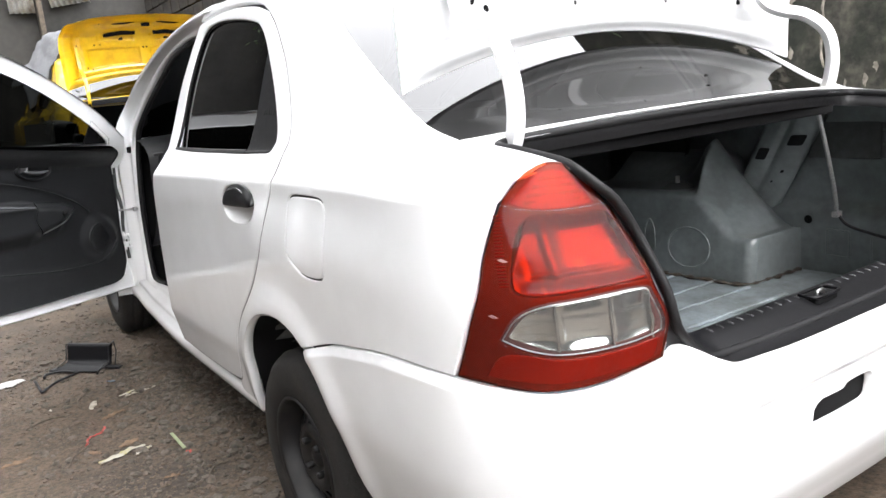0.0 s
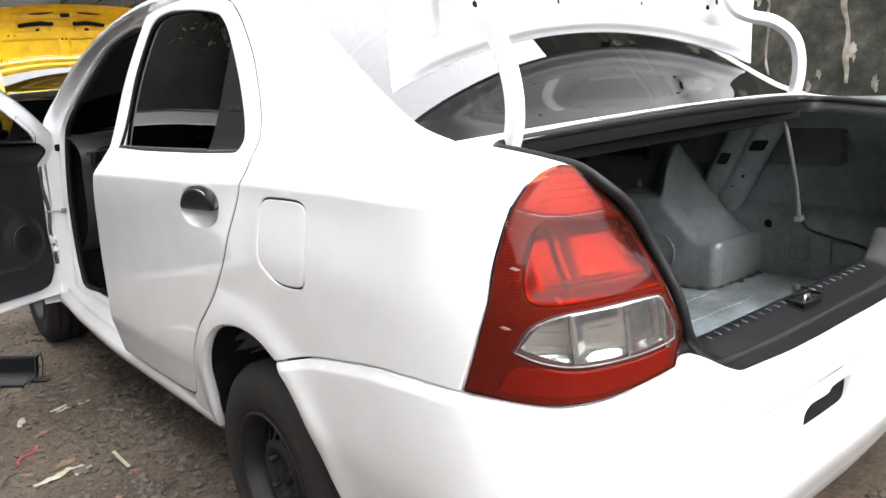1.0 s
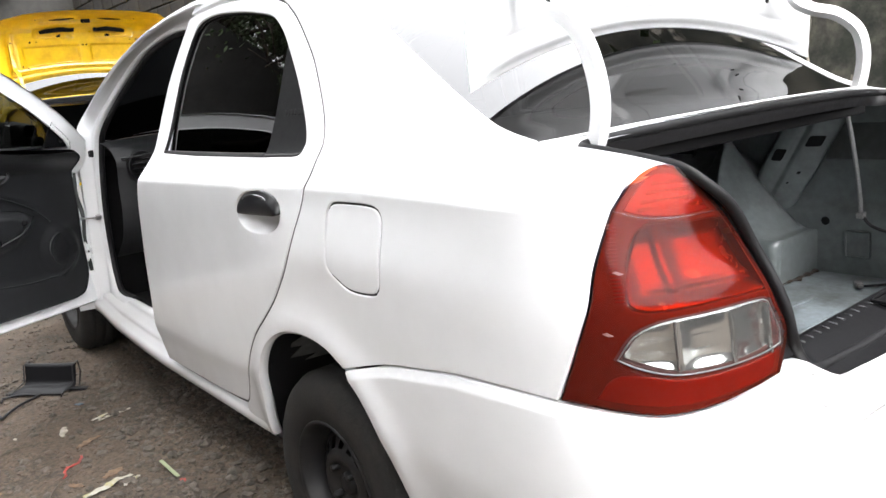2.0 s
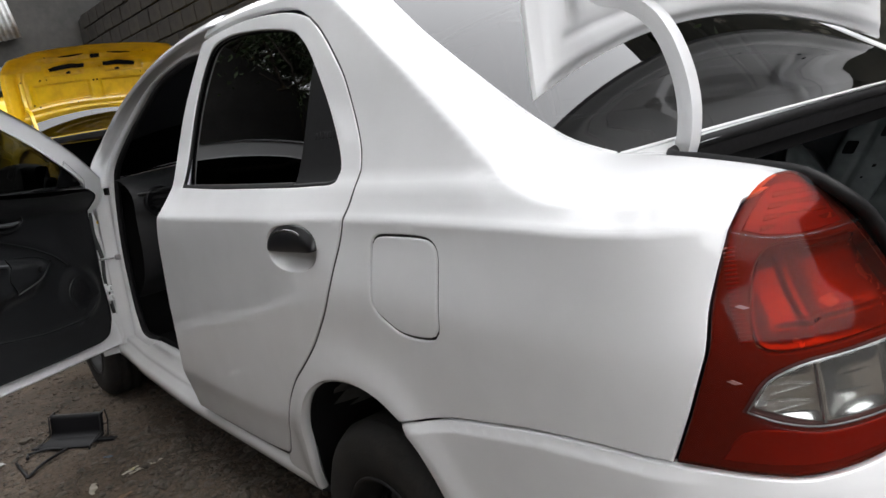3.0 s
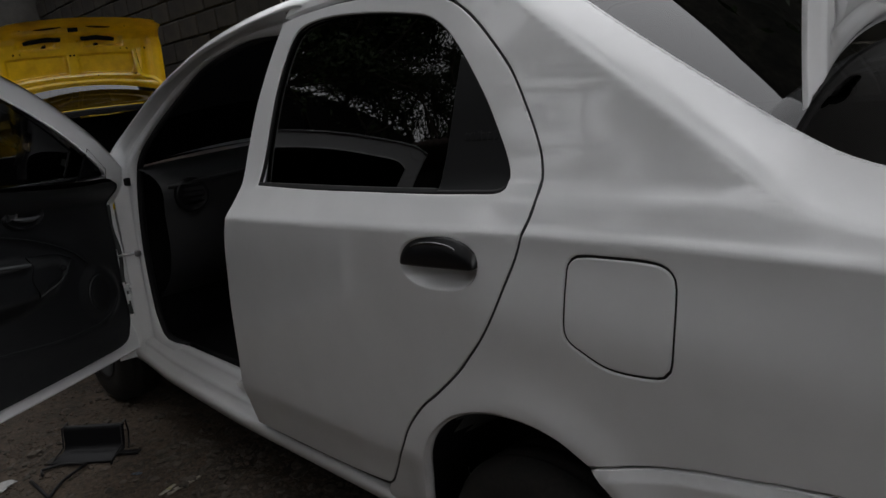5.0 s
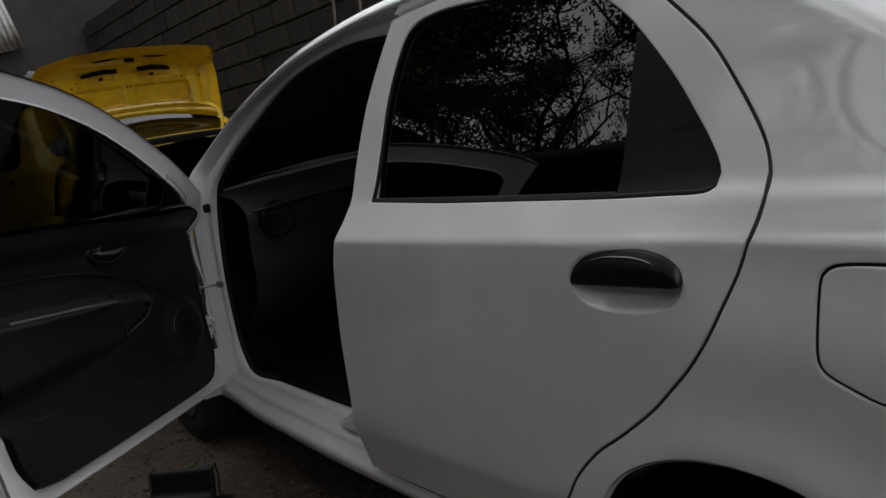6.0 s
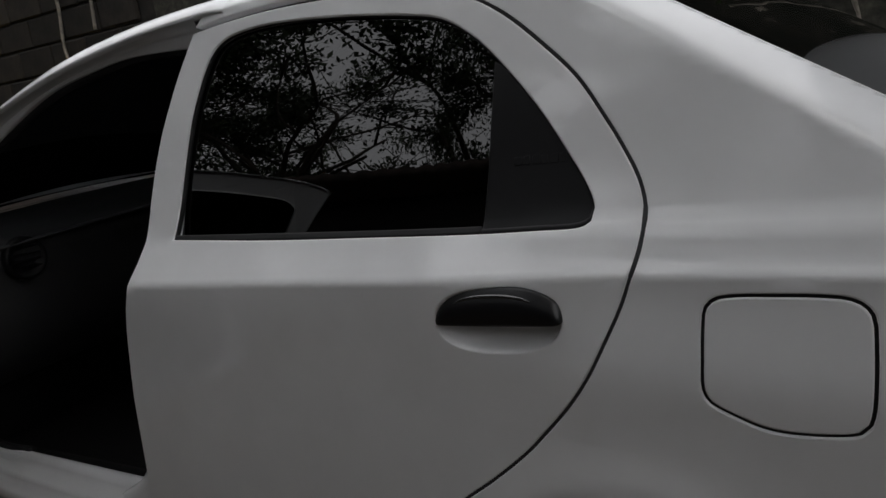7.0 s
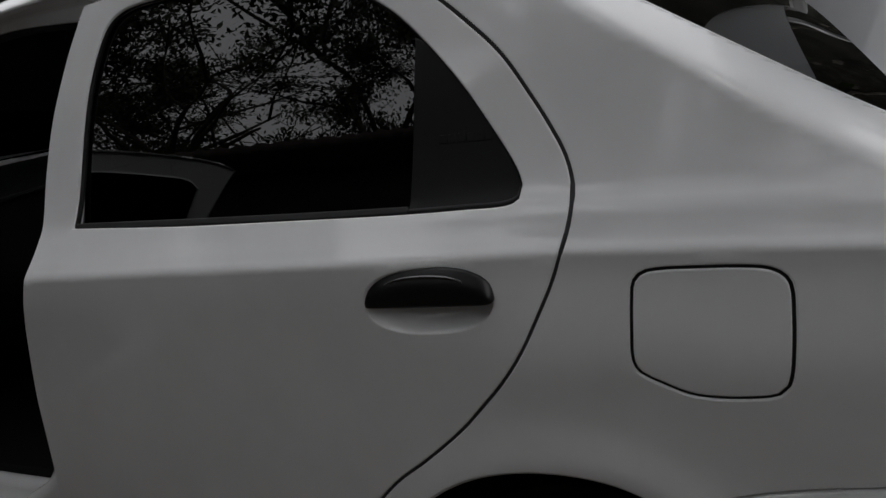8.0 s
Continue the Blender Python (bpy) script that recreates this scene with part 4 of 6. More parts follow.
def trunk_inside(car):
    """The bare metal inside of the trunk."""
    us, vs = np.linspace(-.56, .80, 60), np.linspace(-.70, .62, 60)
    def floor_z(x, y):
        rib = .006 * math.sin(max(0, math.sin(x * 38)) * 2.2) * ease(.4, .2, abs(x - .1))
        return .447 + rib * ease(-.62, -.55, y)
    part("trunk_floor", loft("trunk_floor", [[(x, y, floor_z(x, y)) for x in us] for y in vs], flip=False), TRUNK_FLOOR, car, "scuffed bare grey trunk floor")
    for k, y in enumerate((-.48, -.36, -.24, -.12, .02)):
        part("floor_rib", tube("floor_rib", smooth_line([(-.45, y, .449), (0, y + .01, .451), (.48, y, .449)], .05), .008, 8, flat=.6), TRUNK_FLOOR, car)
    line = smooth_line([(.455, .30, .452), (.460, .10, .453), (.468, -.08, .452), (.480, -.215, .452), (.62, -.242, .452), (.74, -.244, .452)], .02)
    random.seed(5)
    part("seam_sealer", tube("seam_sealer", [p + Vector((random.uniform(-.006, .006), random.uniform(-.006, .006), 0)) for p in line], lambda t: .0085 + .005 * math.sin(t * 90), 7, flat=.5), SEALER, car, "crumbling dark seam sealer")

    def top(x, y):
        """The top of the wheel house, with the cone of the strut tower rising behind its shelf."""
        base = .575 + .145 * ease(-.205, .0, y)
        t = min(1, max(0, (.015 - y) / .22))
        crest = .850 - .262 * t ** .85
        if y > .015:
            crest = base + (.850 - base) * math.exp(-((y - .015) / .06) ** 2)
        left = .655 - .15 * min(1, t / .3) ** .7 - .03 * max(0, (t - .3) / .7)
        off = max(0, left - x, x - .672 - .03 * t)
        crest -= 1.4 * max(0, .70 - x) * t * (1 - t)
        z = base + max(0, crest - base) * math.exp(-(off / (.024 + .012 * t if x < .66 else .06)) ** 2)
        return z + .10 * ease(.62, .80, x) * ease(-.2, .1, y) * (1 - t) - .012 * math.exp(-((math.hypot(x - .585, y - .10) - .045) / .012) ** 2)

    def house(y):
        round_in = min(1, max(0, (-.205 - y) / .030))
        foot = .491 - .025 * ease(-.205, .12, y) + .030 * (1 - math.sqrt(1 - round_in ** 2))
        z1 = top(foot + .02, y)
        pts = [Vector((foot + .014 * f, y, .445 + (z1 - .02 - .445) * f)) for f in np.linspace(0, 1, 10)]
        pts += [Vector((foot + .017, y, z1 - .011)), Vector((foot + .024, y, z1 - .003))]
        return pts + [Vector((x, y, top(x, y))) for x in np.linspace(foot + .034, .80, 64)]
    rows = [house(y) for y in (-.235, -.2335, -.230, -.225, -.218, -.211)] + [house(y) for y in np.linspace(-.205, .455, 120)]
    cap = [[Vector((p.x, -.236, .445 + (p.z - .445) * f)) for p in rows[0]] for f in (0, .3, .6, .85, .95)]
    me = loft("wheel_house", cap + rows, flip=False)
    house_r = part("wheel_house", me, PRIMER, car, "bare grey metal wheel house with strut tower")
    part("wheel_house", mirrored(me), PRIMER, car, "bare grey metal wheel house with strut tower")
    # pressed marks on the inner face
    def ring(name, y, z, ry, rz, x=.497):
        pts = [(.4895 - .025 * ease(-.205, .12, y + ry * math.cos(a)) + .055 * (z + rz * math.sin(a) - .445), y + ry * math.cos(a), z + rz * math.sin(a)) for a in np.linspace(0, 2 * math.pi, 36)]
        part(name, tube(name, pts, .0024, 6, cap=False), PRIMER, house_r, "pressed bead")
    ring("pressed_bead", -.02, .545, .075, .065)
    ring("pressed_bead", .13, .56, .022, .065, .49)
    ring("pressed_bead", .27, .57, .02, .07, .485)
    part("strut_cap", lathe("strut_cap", [(.001, -.012), (.03, -.011), (.042, -.004), (.052, .002), (.06, .004)], 36), DARK_METAL, house_r, "rusty strut top").matrix_basis = pose(.585, .10, .722, 0, 90, 0)
    part("strut_bolt", lathe("strut_bolt", [(.001, -.035), (.007, -.034), (.008, .01)], 12), SILVER, house_r).matrix_basis = pose(.585, .10, .722, 0, 90, 0)
    # inner side walls and the bulkhead behind the back seat
    def wall(y, z):
        return (.792 - .05 * ease(.85, 1.0, z) - .03 * ease(-.45, -.68, y) + (-.035 if z < .64 else -.035 * ease(.665, .64, z)), y, z)
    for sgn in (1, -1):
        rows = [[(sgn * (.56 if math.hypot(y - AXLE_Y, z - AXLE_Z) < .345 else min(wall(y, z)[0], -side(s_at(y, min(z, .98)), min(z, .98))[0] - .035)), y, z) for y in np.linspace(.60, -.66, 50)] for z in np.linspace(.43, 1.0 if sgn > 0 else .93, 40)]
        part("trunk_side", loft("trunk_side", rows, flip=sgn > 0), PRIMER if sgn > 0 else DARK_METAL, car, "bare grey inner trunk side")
    part("side_patch", block("side_patch", (.775, -.47, .80), (.779, -.25, .93), .004), DARK_METAL, car, "dark sound deadening patch")
    for k in range(3):
        part("side_patch", block("side_patch", (.775, -.485, .805 + k * .042), (.7785, -.468, .84 + k * .042), .004), DARK_METAL, car)
    for y, z, ry, rz in ((-.36, .545, .035, .04), (-.50, .54, .04, .035)):
        pts = [(.748, y + ry * max(-1, min(1, 1.4 * math.cos(a))), z + rz * max(-1, min(1, 1.4 * math.sin(a)))) for a in np.linspace(0, 2 * math.pi, 40)]
        part("pressed_bead", tube("pressed_bead", pts, .003, 6, cap=False), PRIMER, car)
    for y, z, r in ((-.26, .61, .012), (-.55, .61, .006), (-.62, .57, .006)):
        part("side_hole", lathe("side_hole", [(.0005, 0), (r, .0005), (r * 1.1, .002)], 20), CARPET, car, "dark hole").matrix_basis = pose(.754, y, z)
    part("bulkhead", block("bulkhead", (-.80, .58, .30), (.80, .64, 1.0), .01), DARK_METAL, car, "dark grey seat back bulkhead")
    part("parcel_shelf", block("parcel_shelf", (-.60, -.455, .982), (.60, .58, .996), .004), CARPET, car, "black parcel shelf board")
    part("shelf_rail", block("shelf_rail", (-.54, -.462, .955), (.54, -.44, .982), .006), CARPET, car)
    # the slanting brace from tower to shelf, with its openings
    l0, l1, r0, r1 = Vector((.735, .03, .60)), Vector((.690, -.19, .975)), Vector((.778, -.125, .60)), Vector((.742, -.350, .965))
    out = (l1 - l0).cross(r0 - l0).normalized()
    out = out if out.x < 0 else -out

    def strut(t, k, d=0.0):
        """A point of the brace: t up its length, k across it."""
        return (l0.lerp(l1, t)).lerp(r0.lerp(r1, t), k) + out * (d + .016 * (math.sin(math.pi * k) ** .4) - .010 * math.exp(-((k - .42) / .06) ** 2))
    brace = part("brace", loft("brace", [[strut(i / 23, j / 20) for j in range(21)] for i in range(24)], thick=.003), PRIMER, car, "bare grey slanting body brace")
    for t, k, rt, rk in ((.60, .20, .050, .10), (.72, .70, .045, .14), (.45, .72, .012, .03), (.36, .62, .008, .02)):
        pts = [strut(t + rt * max(-1, min(1, 1.3 * math.sin(a))), k + rk * max(-1, min(1, 1.3 * math.cos(a))), .0035) for a in np.linspace(0, 2 * math.pi, 24, endpoint=False)]
        part("brace_hole", mesh("brace_hole", pts + [strut(t, k, .0035)], [(i, (i + 1) % 24, 24) for i in range(24)]), CARPET, brace, "dark opening")
    # wiring and the braided cable
    random.seed(3)
    line = smooth_line([(.566, -.40, .965), (.585, -.405, .90), (.63, -.405, .78), (.655, -.404, .70), (.662, -.404, .658)], .004)
    part("braided_cable", tube("braided_cable", line, lambda t: .0058 + .0012 * math.sin(t * 260), 8), BRAID, car, "grey braided cable")
    line = smooth_line([(.662, -.404, .658), (.668, -.43, .625), (.69, -.49, .60), (.72, -.56, .575), (.745, -.62, .53), (.75, -.66, .50)], .01)
    part("cable", tube("cable", line, .0045, 8), RUBBER, car, "black cable")
    part("cable_clip", block("cable_clip", (.650, -.414, .646), (.676, -.394, .664), .003), BRAID, car, "grey cable clip")
    line = smooth_line([(.75, -.60, .50), (.72, -.53, .462), (.67, -.47, .456), (.625, -.432, .456)], .01)
    part("lamp_lead", tube("lamp_lead", line, .0035, 8), RUBBER, car, "black lamp lead")
    plug = part("lead_plug", joined("lead_plug", [block("a", (-.016, -.009, -.006), (.016, .009, .008), .002), block("b", (-.022, -.005, -.003), (-.014, .005, .005), .001)]), BRAID, car, "white plastic plug")
    plug.matrix_basis = pose(.613, -.424, .461, 0, 0, 35)
    for pts in ([(.20, .05, .93), (.32, -.02, .95), (.44, -.1, .965), (.55, -.25, .96)], [(.15, .2, .88), (.3, .12, .90), (.46, .0, .90), (.56, -.1, .93)]):
        part("wiring", tube("wiring", smooth_line(pts, .02), .007, 8), RUBBER, car, "black taped wiring")
    part("bulb", lathe("bulb", [(.001, -.01), (.008, -.006), (.008, .012)], 12), material("amber_bulb", (.6, .2, .04), .2), car).matrix_basis = pose(.12, -.35, .962, 0, 90, 0)


def trunk_sill(car):
    """The black plastic sill trim along the tail with its latch pocket."""
    def top(x, t):
        bend = .05 * ease(.34, .50, abs(x))
        y = -.776 + .085 * t + bend * .4
        z = .606 + .020 * math.sin(t * math.pi * .62) - .13 * ease(.86, 1.0, t) + .086 * ease(.36, .52, abs(x)) * (1 - .2 * t)
        return Vector((x, y, z))
    def edge(x):
        """The bumper's upper edge, which the trim meets."""
        return Vector((x, -.240 - .588 * (1 - (abs(x) / .85) ** 4) ** .25, .595 + .036 * ease(.37, .48, abs(x))))
    xs = np.linspace(-.48, .48, 80)
    sill = part("sill_trim", loft("sill_trim", [[edge(x) for x in xs], [edge(x).lerp(top(x, 0), .5) + Vector((0, 0, -.004)) for x in xs]] + [[top(x, t) for x in xs] for t in np.linspace(0, 1, 22)], flip=False), SATIN, car, "black plastic trunk sill trim")
    for k in range(22):
        x = -.33 + k * .031
        if abs(x) < .035:
            continue
        part("sill_rib", tube("sill_rib", [top(x, t) + Vector((0, 0, .001)) for t in (.56, .62, .68, .74)], .002, 6), TRIM_LIGHT, sill)
    part("latch_pocket", block("latch_pocket", (-.04, -.760, .596), (.04, -.722, .629), .006), CARPET, sill, "dark latch pocket")
    ringl = [(.046 * max(-1, min(1, 1.25 * math.cos(a))), -.741 + .022 * max(-1, min(1, 1.25 * math.sin(a))), .629) for a in np.linspace(0, 2 * math.pi, 40)]
    part("pocket_rim", tube("pocket_rim", ringl, .004, 6, cap=False), SATIN, sill)
    part("latch_striker", tube("latch_striker", smooth_line([(-.028, -.752, .623), (-.026, -.752, .637), (-.008, -.752, .639), (.002, -.752, .623)], .004), .004, 8), SILVER, sill, "bare silver latch striker")


def door_ring(car, coat, right=False):
    """The sill, hinge pillar, windscreen pillar and roof rail round the front door."""
    sign = -1 if right else 1
    outer = [(-.642, 1.03, 1.430), (-.650, 1.25, 1.414), (-.662, 1.50, 1.377), (-.676, 1.70, 1.326), (-.686, 1.88, 1.270), (-.700, 2.10, 1.180), (-.718, 2.30, 1.082), (-.728, 2.33, .99),
             (-.735, 2.322, .84), (-.742, 2.318, .68), (-.748, 2.322, .50), (-.756, 2.335, .36), (-.766, 2.330, .285), (-.775, 2.22, .279)]
    inner = [(-.600, 1.10, 1.375), (-.600, 1.297, 1.383), (-.608, 1.46, 1.365), (-.612, 1.62, 1.335), (-.620, 1.79, 1.273), (-.640, 2.01, 1.173), (-.660, 2.175, 1.072), (-.668, 2.232, .99),
             (-.680, 2.262, .84), (-.688, 2.278, .68), (-.690, 2.282, .50), (-.693, 2.262, .415), (-.703, 2.18, .352), (-.694, 2.02, .343)]
    rows = []
    n = 90
    for i in range(n + 1):
        t = i / n
        o, q = spread(outer, t), spread(inner, t)
        gap = q - o
        rows.append([o + Vector((.05, 0, 0)) + gap * -.05, o + Vector((.014, 0, 0)) + gap * -.04, o + gap * -.005, o + gap * .06, o + gap * .34 + Vector((.016, 0, 0)), o + gap * .42 + Vector((.026, 0, 0)), o + gap * .50 + Vector((.024, 0, 0)),
                     o + gap * .96 + Vector((-.006, 0, 0)), q + Vector((.002, 0, 0)), q + Vector((.012, 0, 0)) + gap * .01])
    crest = [(-.550, 1.03, 1.466), (-.554, 1.25, 1.456), (-.572, 1.48, 1.423), (-.592, 1.66, 1.366), (-.612, 1.84, 1.297), (-.648, 2.06, 1.196), (-.690, 2.30, 1.090)]
    rail = []
    for i in range(61):
        o, w = spread([(-.640, .95, 1.427)] + outer[:7], i / 60), spread([(-.549, .95, 1.462)] + crest, i / 60)
        c = o + Vector((.012, 0, .030)) + (w - o) * .18
        rail.append([o + Vector((.012, 0, -.006))] + [o * (1 - f) ** 2 + c * 2 * f * (1 - f) + w * f * f for f in (0, .1, .2, .32, .45, .6, .8, 1)])
    rail = loft("roof_rail", rail, flip=True)
    part("roof_rail", mirrored(rail) if right else rail, coat, car)
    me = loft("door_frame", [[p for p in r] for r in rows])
    # the far frame is painted too; black stands for the shade inside the cabin
    ring = part("door_frame", mirrored(me) if right else me, CARPET if right else coat, car, "painted far door frame, blackened for the cabin's shade" if right else "painted door frame with hinge pillar")
    line = [spread(inner, i / 80) + Vector((.020, 0, 0)) for i in range(81)]
    if right:
        line = [Vector((-p.x, p.y, p.z)) for p in line]
    part("door_seal", tube("door_seal", line, .013, 8), RUBBER, ring, "black rubber door seal")
    # the sill from hinge pillar to wheel arch
    profile = [(-.672, .30), (-.678, .338), (-.688, .350), (-.715, .350), (-.728, .335), (-.733, .318), (-.765, .312), (-.772, .300), (-.774, .286), (-.800, .278), (-.808, .262), (-.802, .235), (-.76, .205), (-.62, .20)]
    rows = []
    for y in np.linspace(2.36, .50, 50):
        lift = .03 * ease(2.0, 2.36, y)
        inset = .035 * ease(1.3, 2.36, y)
        rows.append([Vector((x + (inset if x < -.7 else inset * .3), y, z + lift - .004)) for x, z in profile])
    me = loft("sill", rows, flip=True)
    part("sill", mirrored(me) if right else me, coat, car, "painted door sill")
    floor_edge = loft("sill_carpet", [[Vector((x, y, z)) for x, z in ((-.60, .29), (-.64, .335), (-.674, .334), (-.676, .25))] for y in (2.36, 1.4, .5)], flip=True)
    part("sill_carpet", mirrored(floor_edge) if right else floor_edge, CARPET, car, "black carpet along the sill")
    # the foot of the middle pillar, flowing into the sill
    rows = []
    for v in np.linspace(0, 1, 14):
        z, y = .325 + .150 * v, 1.385 + .150 * (1 - v) ** 2.2
        rows.append([Vector((x, min(yy, y), z)) for x, yy in ((-.690, y), (-.722, y - .002), (-.742, y - .010), (-.752, y - .030), (-.757, y - .060), (-.760, 1.24))])
    me = loft("pillar_foot", rows)
    part("pillar_foot", mirrored(me) if right else me, coat, car, "painted pillar foot above the sill")
    # middle pillar behind the rear door's edge
    rows = [[Vector((-w0 + dx, y0 + dy, z)) for dx, dy in ((.045, .015), (.05, -.03), (.10, -.06), (.14, .0))] for w0, y0, z in
            [(width(1.15, zz) if zz < 1 else width(1.1, zz), interp_front(zz) - .01, zz) for zz in np.linspace(.30, 1.37, 30)]]
    me = loft("middle_pillar", rows, closed=True)
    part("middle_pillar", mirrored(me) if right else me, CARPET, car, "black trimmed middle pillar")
    return ring


def spread(line, t):
    """The point a fraction t along a list of points."""
    k = t * (len(line) - 1)
    i = min(int(k), len(line) - 2)
    p = [Vector(line[max(0, min(len(line) - 1, j))]) for j in (i - 1, i, i + 1, i + 2)]
    f = k - i
    return .5 * (2 * p[1] + (p[2] - p[0]) * f + (2 * p[0] - 5 * p[1] + 4 * p[2] - p[3]) * f * f + (3 * p[1] - p[0] - 3 * p[2] + p[3]) * f ** 3)


def interp_front(z):
    pts = sorted((b, a) for a, b in DOOR_FRONT)
    return float(np.interp(z, [p[0] for p in pts], [p[1] for p in pts]))


FRONT_EDGE = [(2.328, .300), (2.335, .36), (2.318, .50), (2.312, .68), (2.316, .84), (2.322, .97), (2.29, 1.055)]
FRONT_TOP = [(2.10, 1.165), (1.88, 1.262), (1.66, 1.338), (1.46, 1.383), (1.25, 1.408), (1.12, 1.412), (1.052, 1.400)]
FRONT_REAR = [(1.066, 1.372), (1.094, 1.303), (1.128, 1.200), (1.150, 1.090), (1.156, .988), (1.166, .924), (1.187, .870), (1.211, .790), (1.236, .680), (1.250, .580), (1.261, .500), (1.276, .42), (1.276, .36), (1.270, .289)]
FRONT_WINDOW = [(2.20, 1.015), (2.19, 1.045), (2.02, 1.140), (1.86, 1.215), (1.66, 1.288), (1.46, 1.335), (1.27, 1.355), (1.19, 1.355), (1.150, 1.330), (1.175, 1.20), (1.20, 1.06), (1.205, 1.000), (1.6, .996)]
FRONT_CARD = [(2.262, .400), (2.282, .46), (2.268, .60), (2.262, .80), (2.238, .955), (2.195, .985), (2.02, .985), (1.85, .988), (1.60, .998), (1.28, 1.00), (1.24, .97), (1.26, .80), (1.30, .60), (1.33, .42), (1.36, .355), (1.45, .345), (2.15, .355), (2.23, .370)]


def front_door(car, coat, right=False):
    """A front door; the left one stands wide, and shows its inner side."""
    outline = on_flank(smooth_line(FRONT_EDGE + FRONT_TOP + FRONT_REAR + [(1.8, .290)], closed=True, sharp=38))
    hole = on_flank(smooth_line(FRONT_WINDOW, closed=True, sharp=50))
    door = part("front_door", panel("front_door", grown(ccw(outline), -.002), side, [hole], rows=[crease], flip=right, depth=.05, grid=.03), coat, car, "" if right else "white painted front door standing wide")
    rim = grown(ccw(outline), -.006)
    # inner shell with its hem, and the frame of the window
    # the far door's painted shell is blackened as well, to look shaded
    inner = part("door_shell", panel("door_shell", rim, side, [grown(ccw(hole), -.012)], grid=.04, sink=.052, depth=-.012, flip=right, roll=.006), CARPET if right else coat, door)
    card = on_flank(smooth_line(FRONT_CARD, closed=True, sharp=50))

    def swell(s, z):
        """The card's own relief: an upper roll, a sunken field and the armrest."""
        x, y, zz = side(s, z)
        w = .075 + .020 * ease(.900, .965, z)
        bow = float(np.interp(y, [1.3, 1.5, 1.61, 1.75, 1.88, 1.96, 2.035, 2.10, 2.16, 2.20, 2.24], [.880, .874, .865, .843, .810, .782, .747, .70, .644, .592, .53]))
        foot = float(np.interp(y, [1.3, 1.64, 1.90, 2.135, 2.24], [.53, .49, .465, .475, .567]))
        w -= .014 * ease(bow + .022, bow - .022, z) * ease(foot - .022, foot + .022, z)
        arm = float(np.interp(y, [1.3, 1.75, 1.95, 2.01], [.80, .775, .755, .735]))
        arm_low = float(np.interp(y, [1.3, 1.75, 1.90, 2.01], [.62, .64, .67, .72]))
        w += .042 * ease(arm + .006, arm - .034, z) * ease(arm_low - .06, arm_low + .02, z) * ease(2.03, 1.90, y)
        w += .014 * ease(.118, .070, math.hypot(y - 2.140, z - .580))
        return (-(abs(x) - w), y, zz)
    part("door_card", panel("door_card", card, swell, grid=.012, depth=-.022, flip=right, roll=.006), TRIM, door, "dark grey moulded plastic door card")
    sign = 1 if right else -1
    if not right:
        rows = []
        for r, d in ((.072, .066), (.070, .0765), (.066, .078), (.062, .0755), (.002, .0765)):
            rows.append([(-(abs(side(s_at(2.140, .580), .580)[0]) - d), 2.140 + r * math.cos(t), .580 + r * math.sin(t)) for t in np.linspace(0, 2 * math.pi, 40, endpoint=False)])
        for name, line in (("upper", [(1.32, .879), (1.5, .874), (1.61, .865), (1.75, .843), (1.88, .810), (1.96, .782), (2.035, .747), (2.10, .70)]),
                           ("lower", [(1.40, .515), (1.64, .49), (1.90, .465), (2.05, .466), (2.135, .475), (2.20, .52), (2.235, .56)])):
            pts = [Vector(swell(s_at(y, z), z)) for _, y, z in smooth_line([(0, y, z) for y, z in line], .02)]
            part("card_bead", tube("card_bead", pts, .0035, 8), TRIM, door, "moulded bead across the card")
        part("speaker_grille", loft("speaker_grille", rows, closed=True), TRIM, door, "round speaker grille")
        dots = []
        for i in range(-8, 9):
            for j in range(-8, 9):
                y, z = i * .0068 + (j % 2) * .0034, j * .0062
                if math.hypot(y, z) < .052:
                    c = Vector((-(abs(side(s_at(2.140, .580), .580)[0]) - .0772), 2.140 + y, .580 + z))
                    dots.append(mesh("dot", [c + Vector((0, .0022 * math.cos(t), .0018 * math.sin(t))) for t in (0, 1.05, 2.1, 3.14, 4.2, 5.25)], [(0, 1, 2, 3, 4, 5)]))
        tagged(part("grille_holes", joined("grille_holes", dots), CARPET, door), kind="stuff")
        base = abs(side(s_at(1.805, .906), .906)[0]) - .078
        rows = [[(-(base - d), 1.805 + a * math.cos(t), .906 + b * math.sin(t)) for t in np.linspace(0, 2 * math.pi, 48, endpoint=False)] for a, b, d in
                ((.092, .043, -.004), (.090, .041, .007), (.083, .036, .008), (.078, .032, -.001), (.068, .026, -.020), (.01, .005, -.024))]
        part("inner_handle_cup", loft("inner_handle_cup", rows, closed=True), SATIN, door, "satin black inner handle cup")
        oval = [(-(base - .0085), 1.805 + .087 * math.cos(t), .906 + .0385 * math.sin(t)) for t in np.linspace(0, 2 * math.pi, 48)]
        part("handle_rim", tube("handle_rim", oval, .0028, 8, cap=False), TRIM, door, "dark rim round the inner handle")
        lever = smooth_line([(-(base - .002), 1.878, .900), (-(base - .008), 1.83, .894), (-(base - .008), 1.79, .896), (-(base - .002), 1.755, .902)], .01)
        part("inner_handle", tube("inner_handle", lever, lambda t: .007 + .007 * math.sin(math.pi * t), 10, flat=.6), TRIM_LIGHT, door, "grey inner door lever")
        part("lock_knob", block("lock_knob", (-(base - .006), 1.735, .902), (-(base + .004), 1.77, .918), .004), SILVER, door, "silver lock knob")
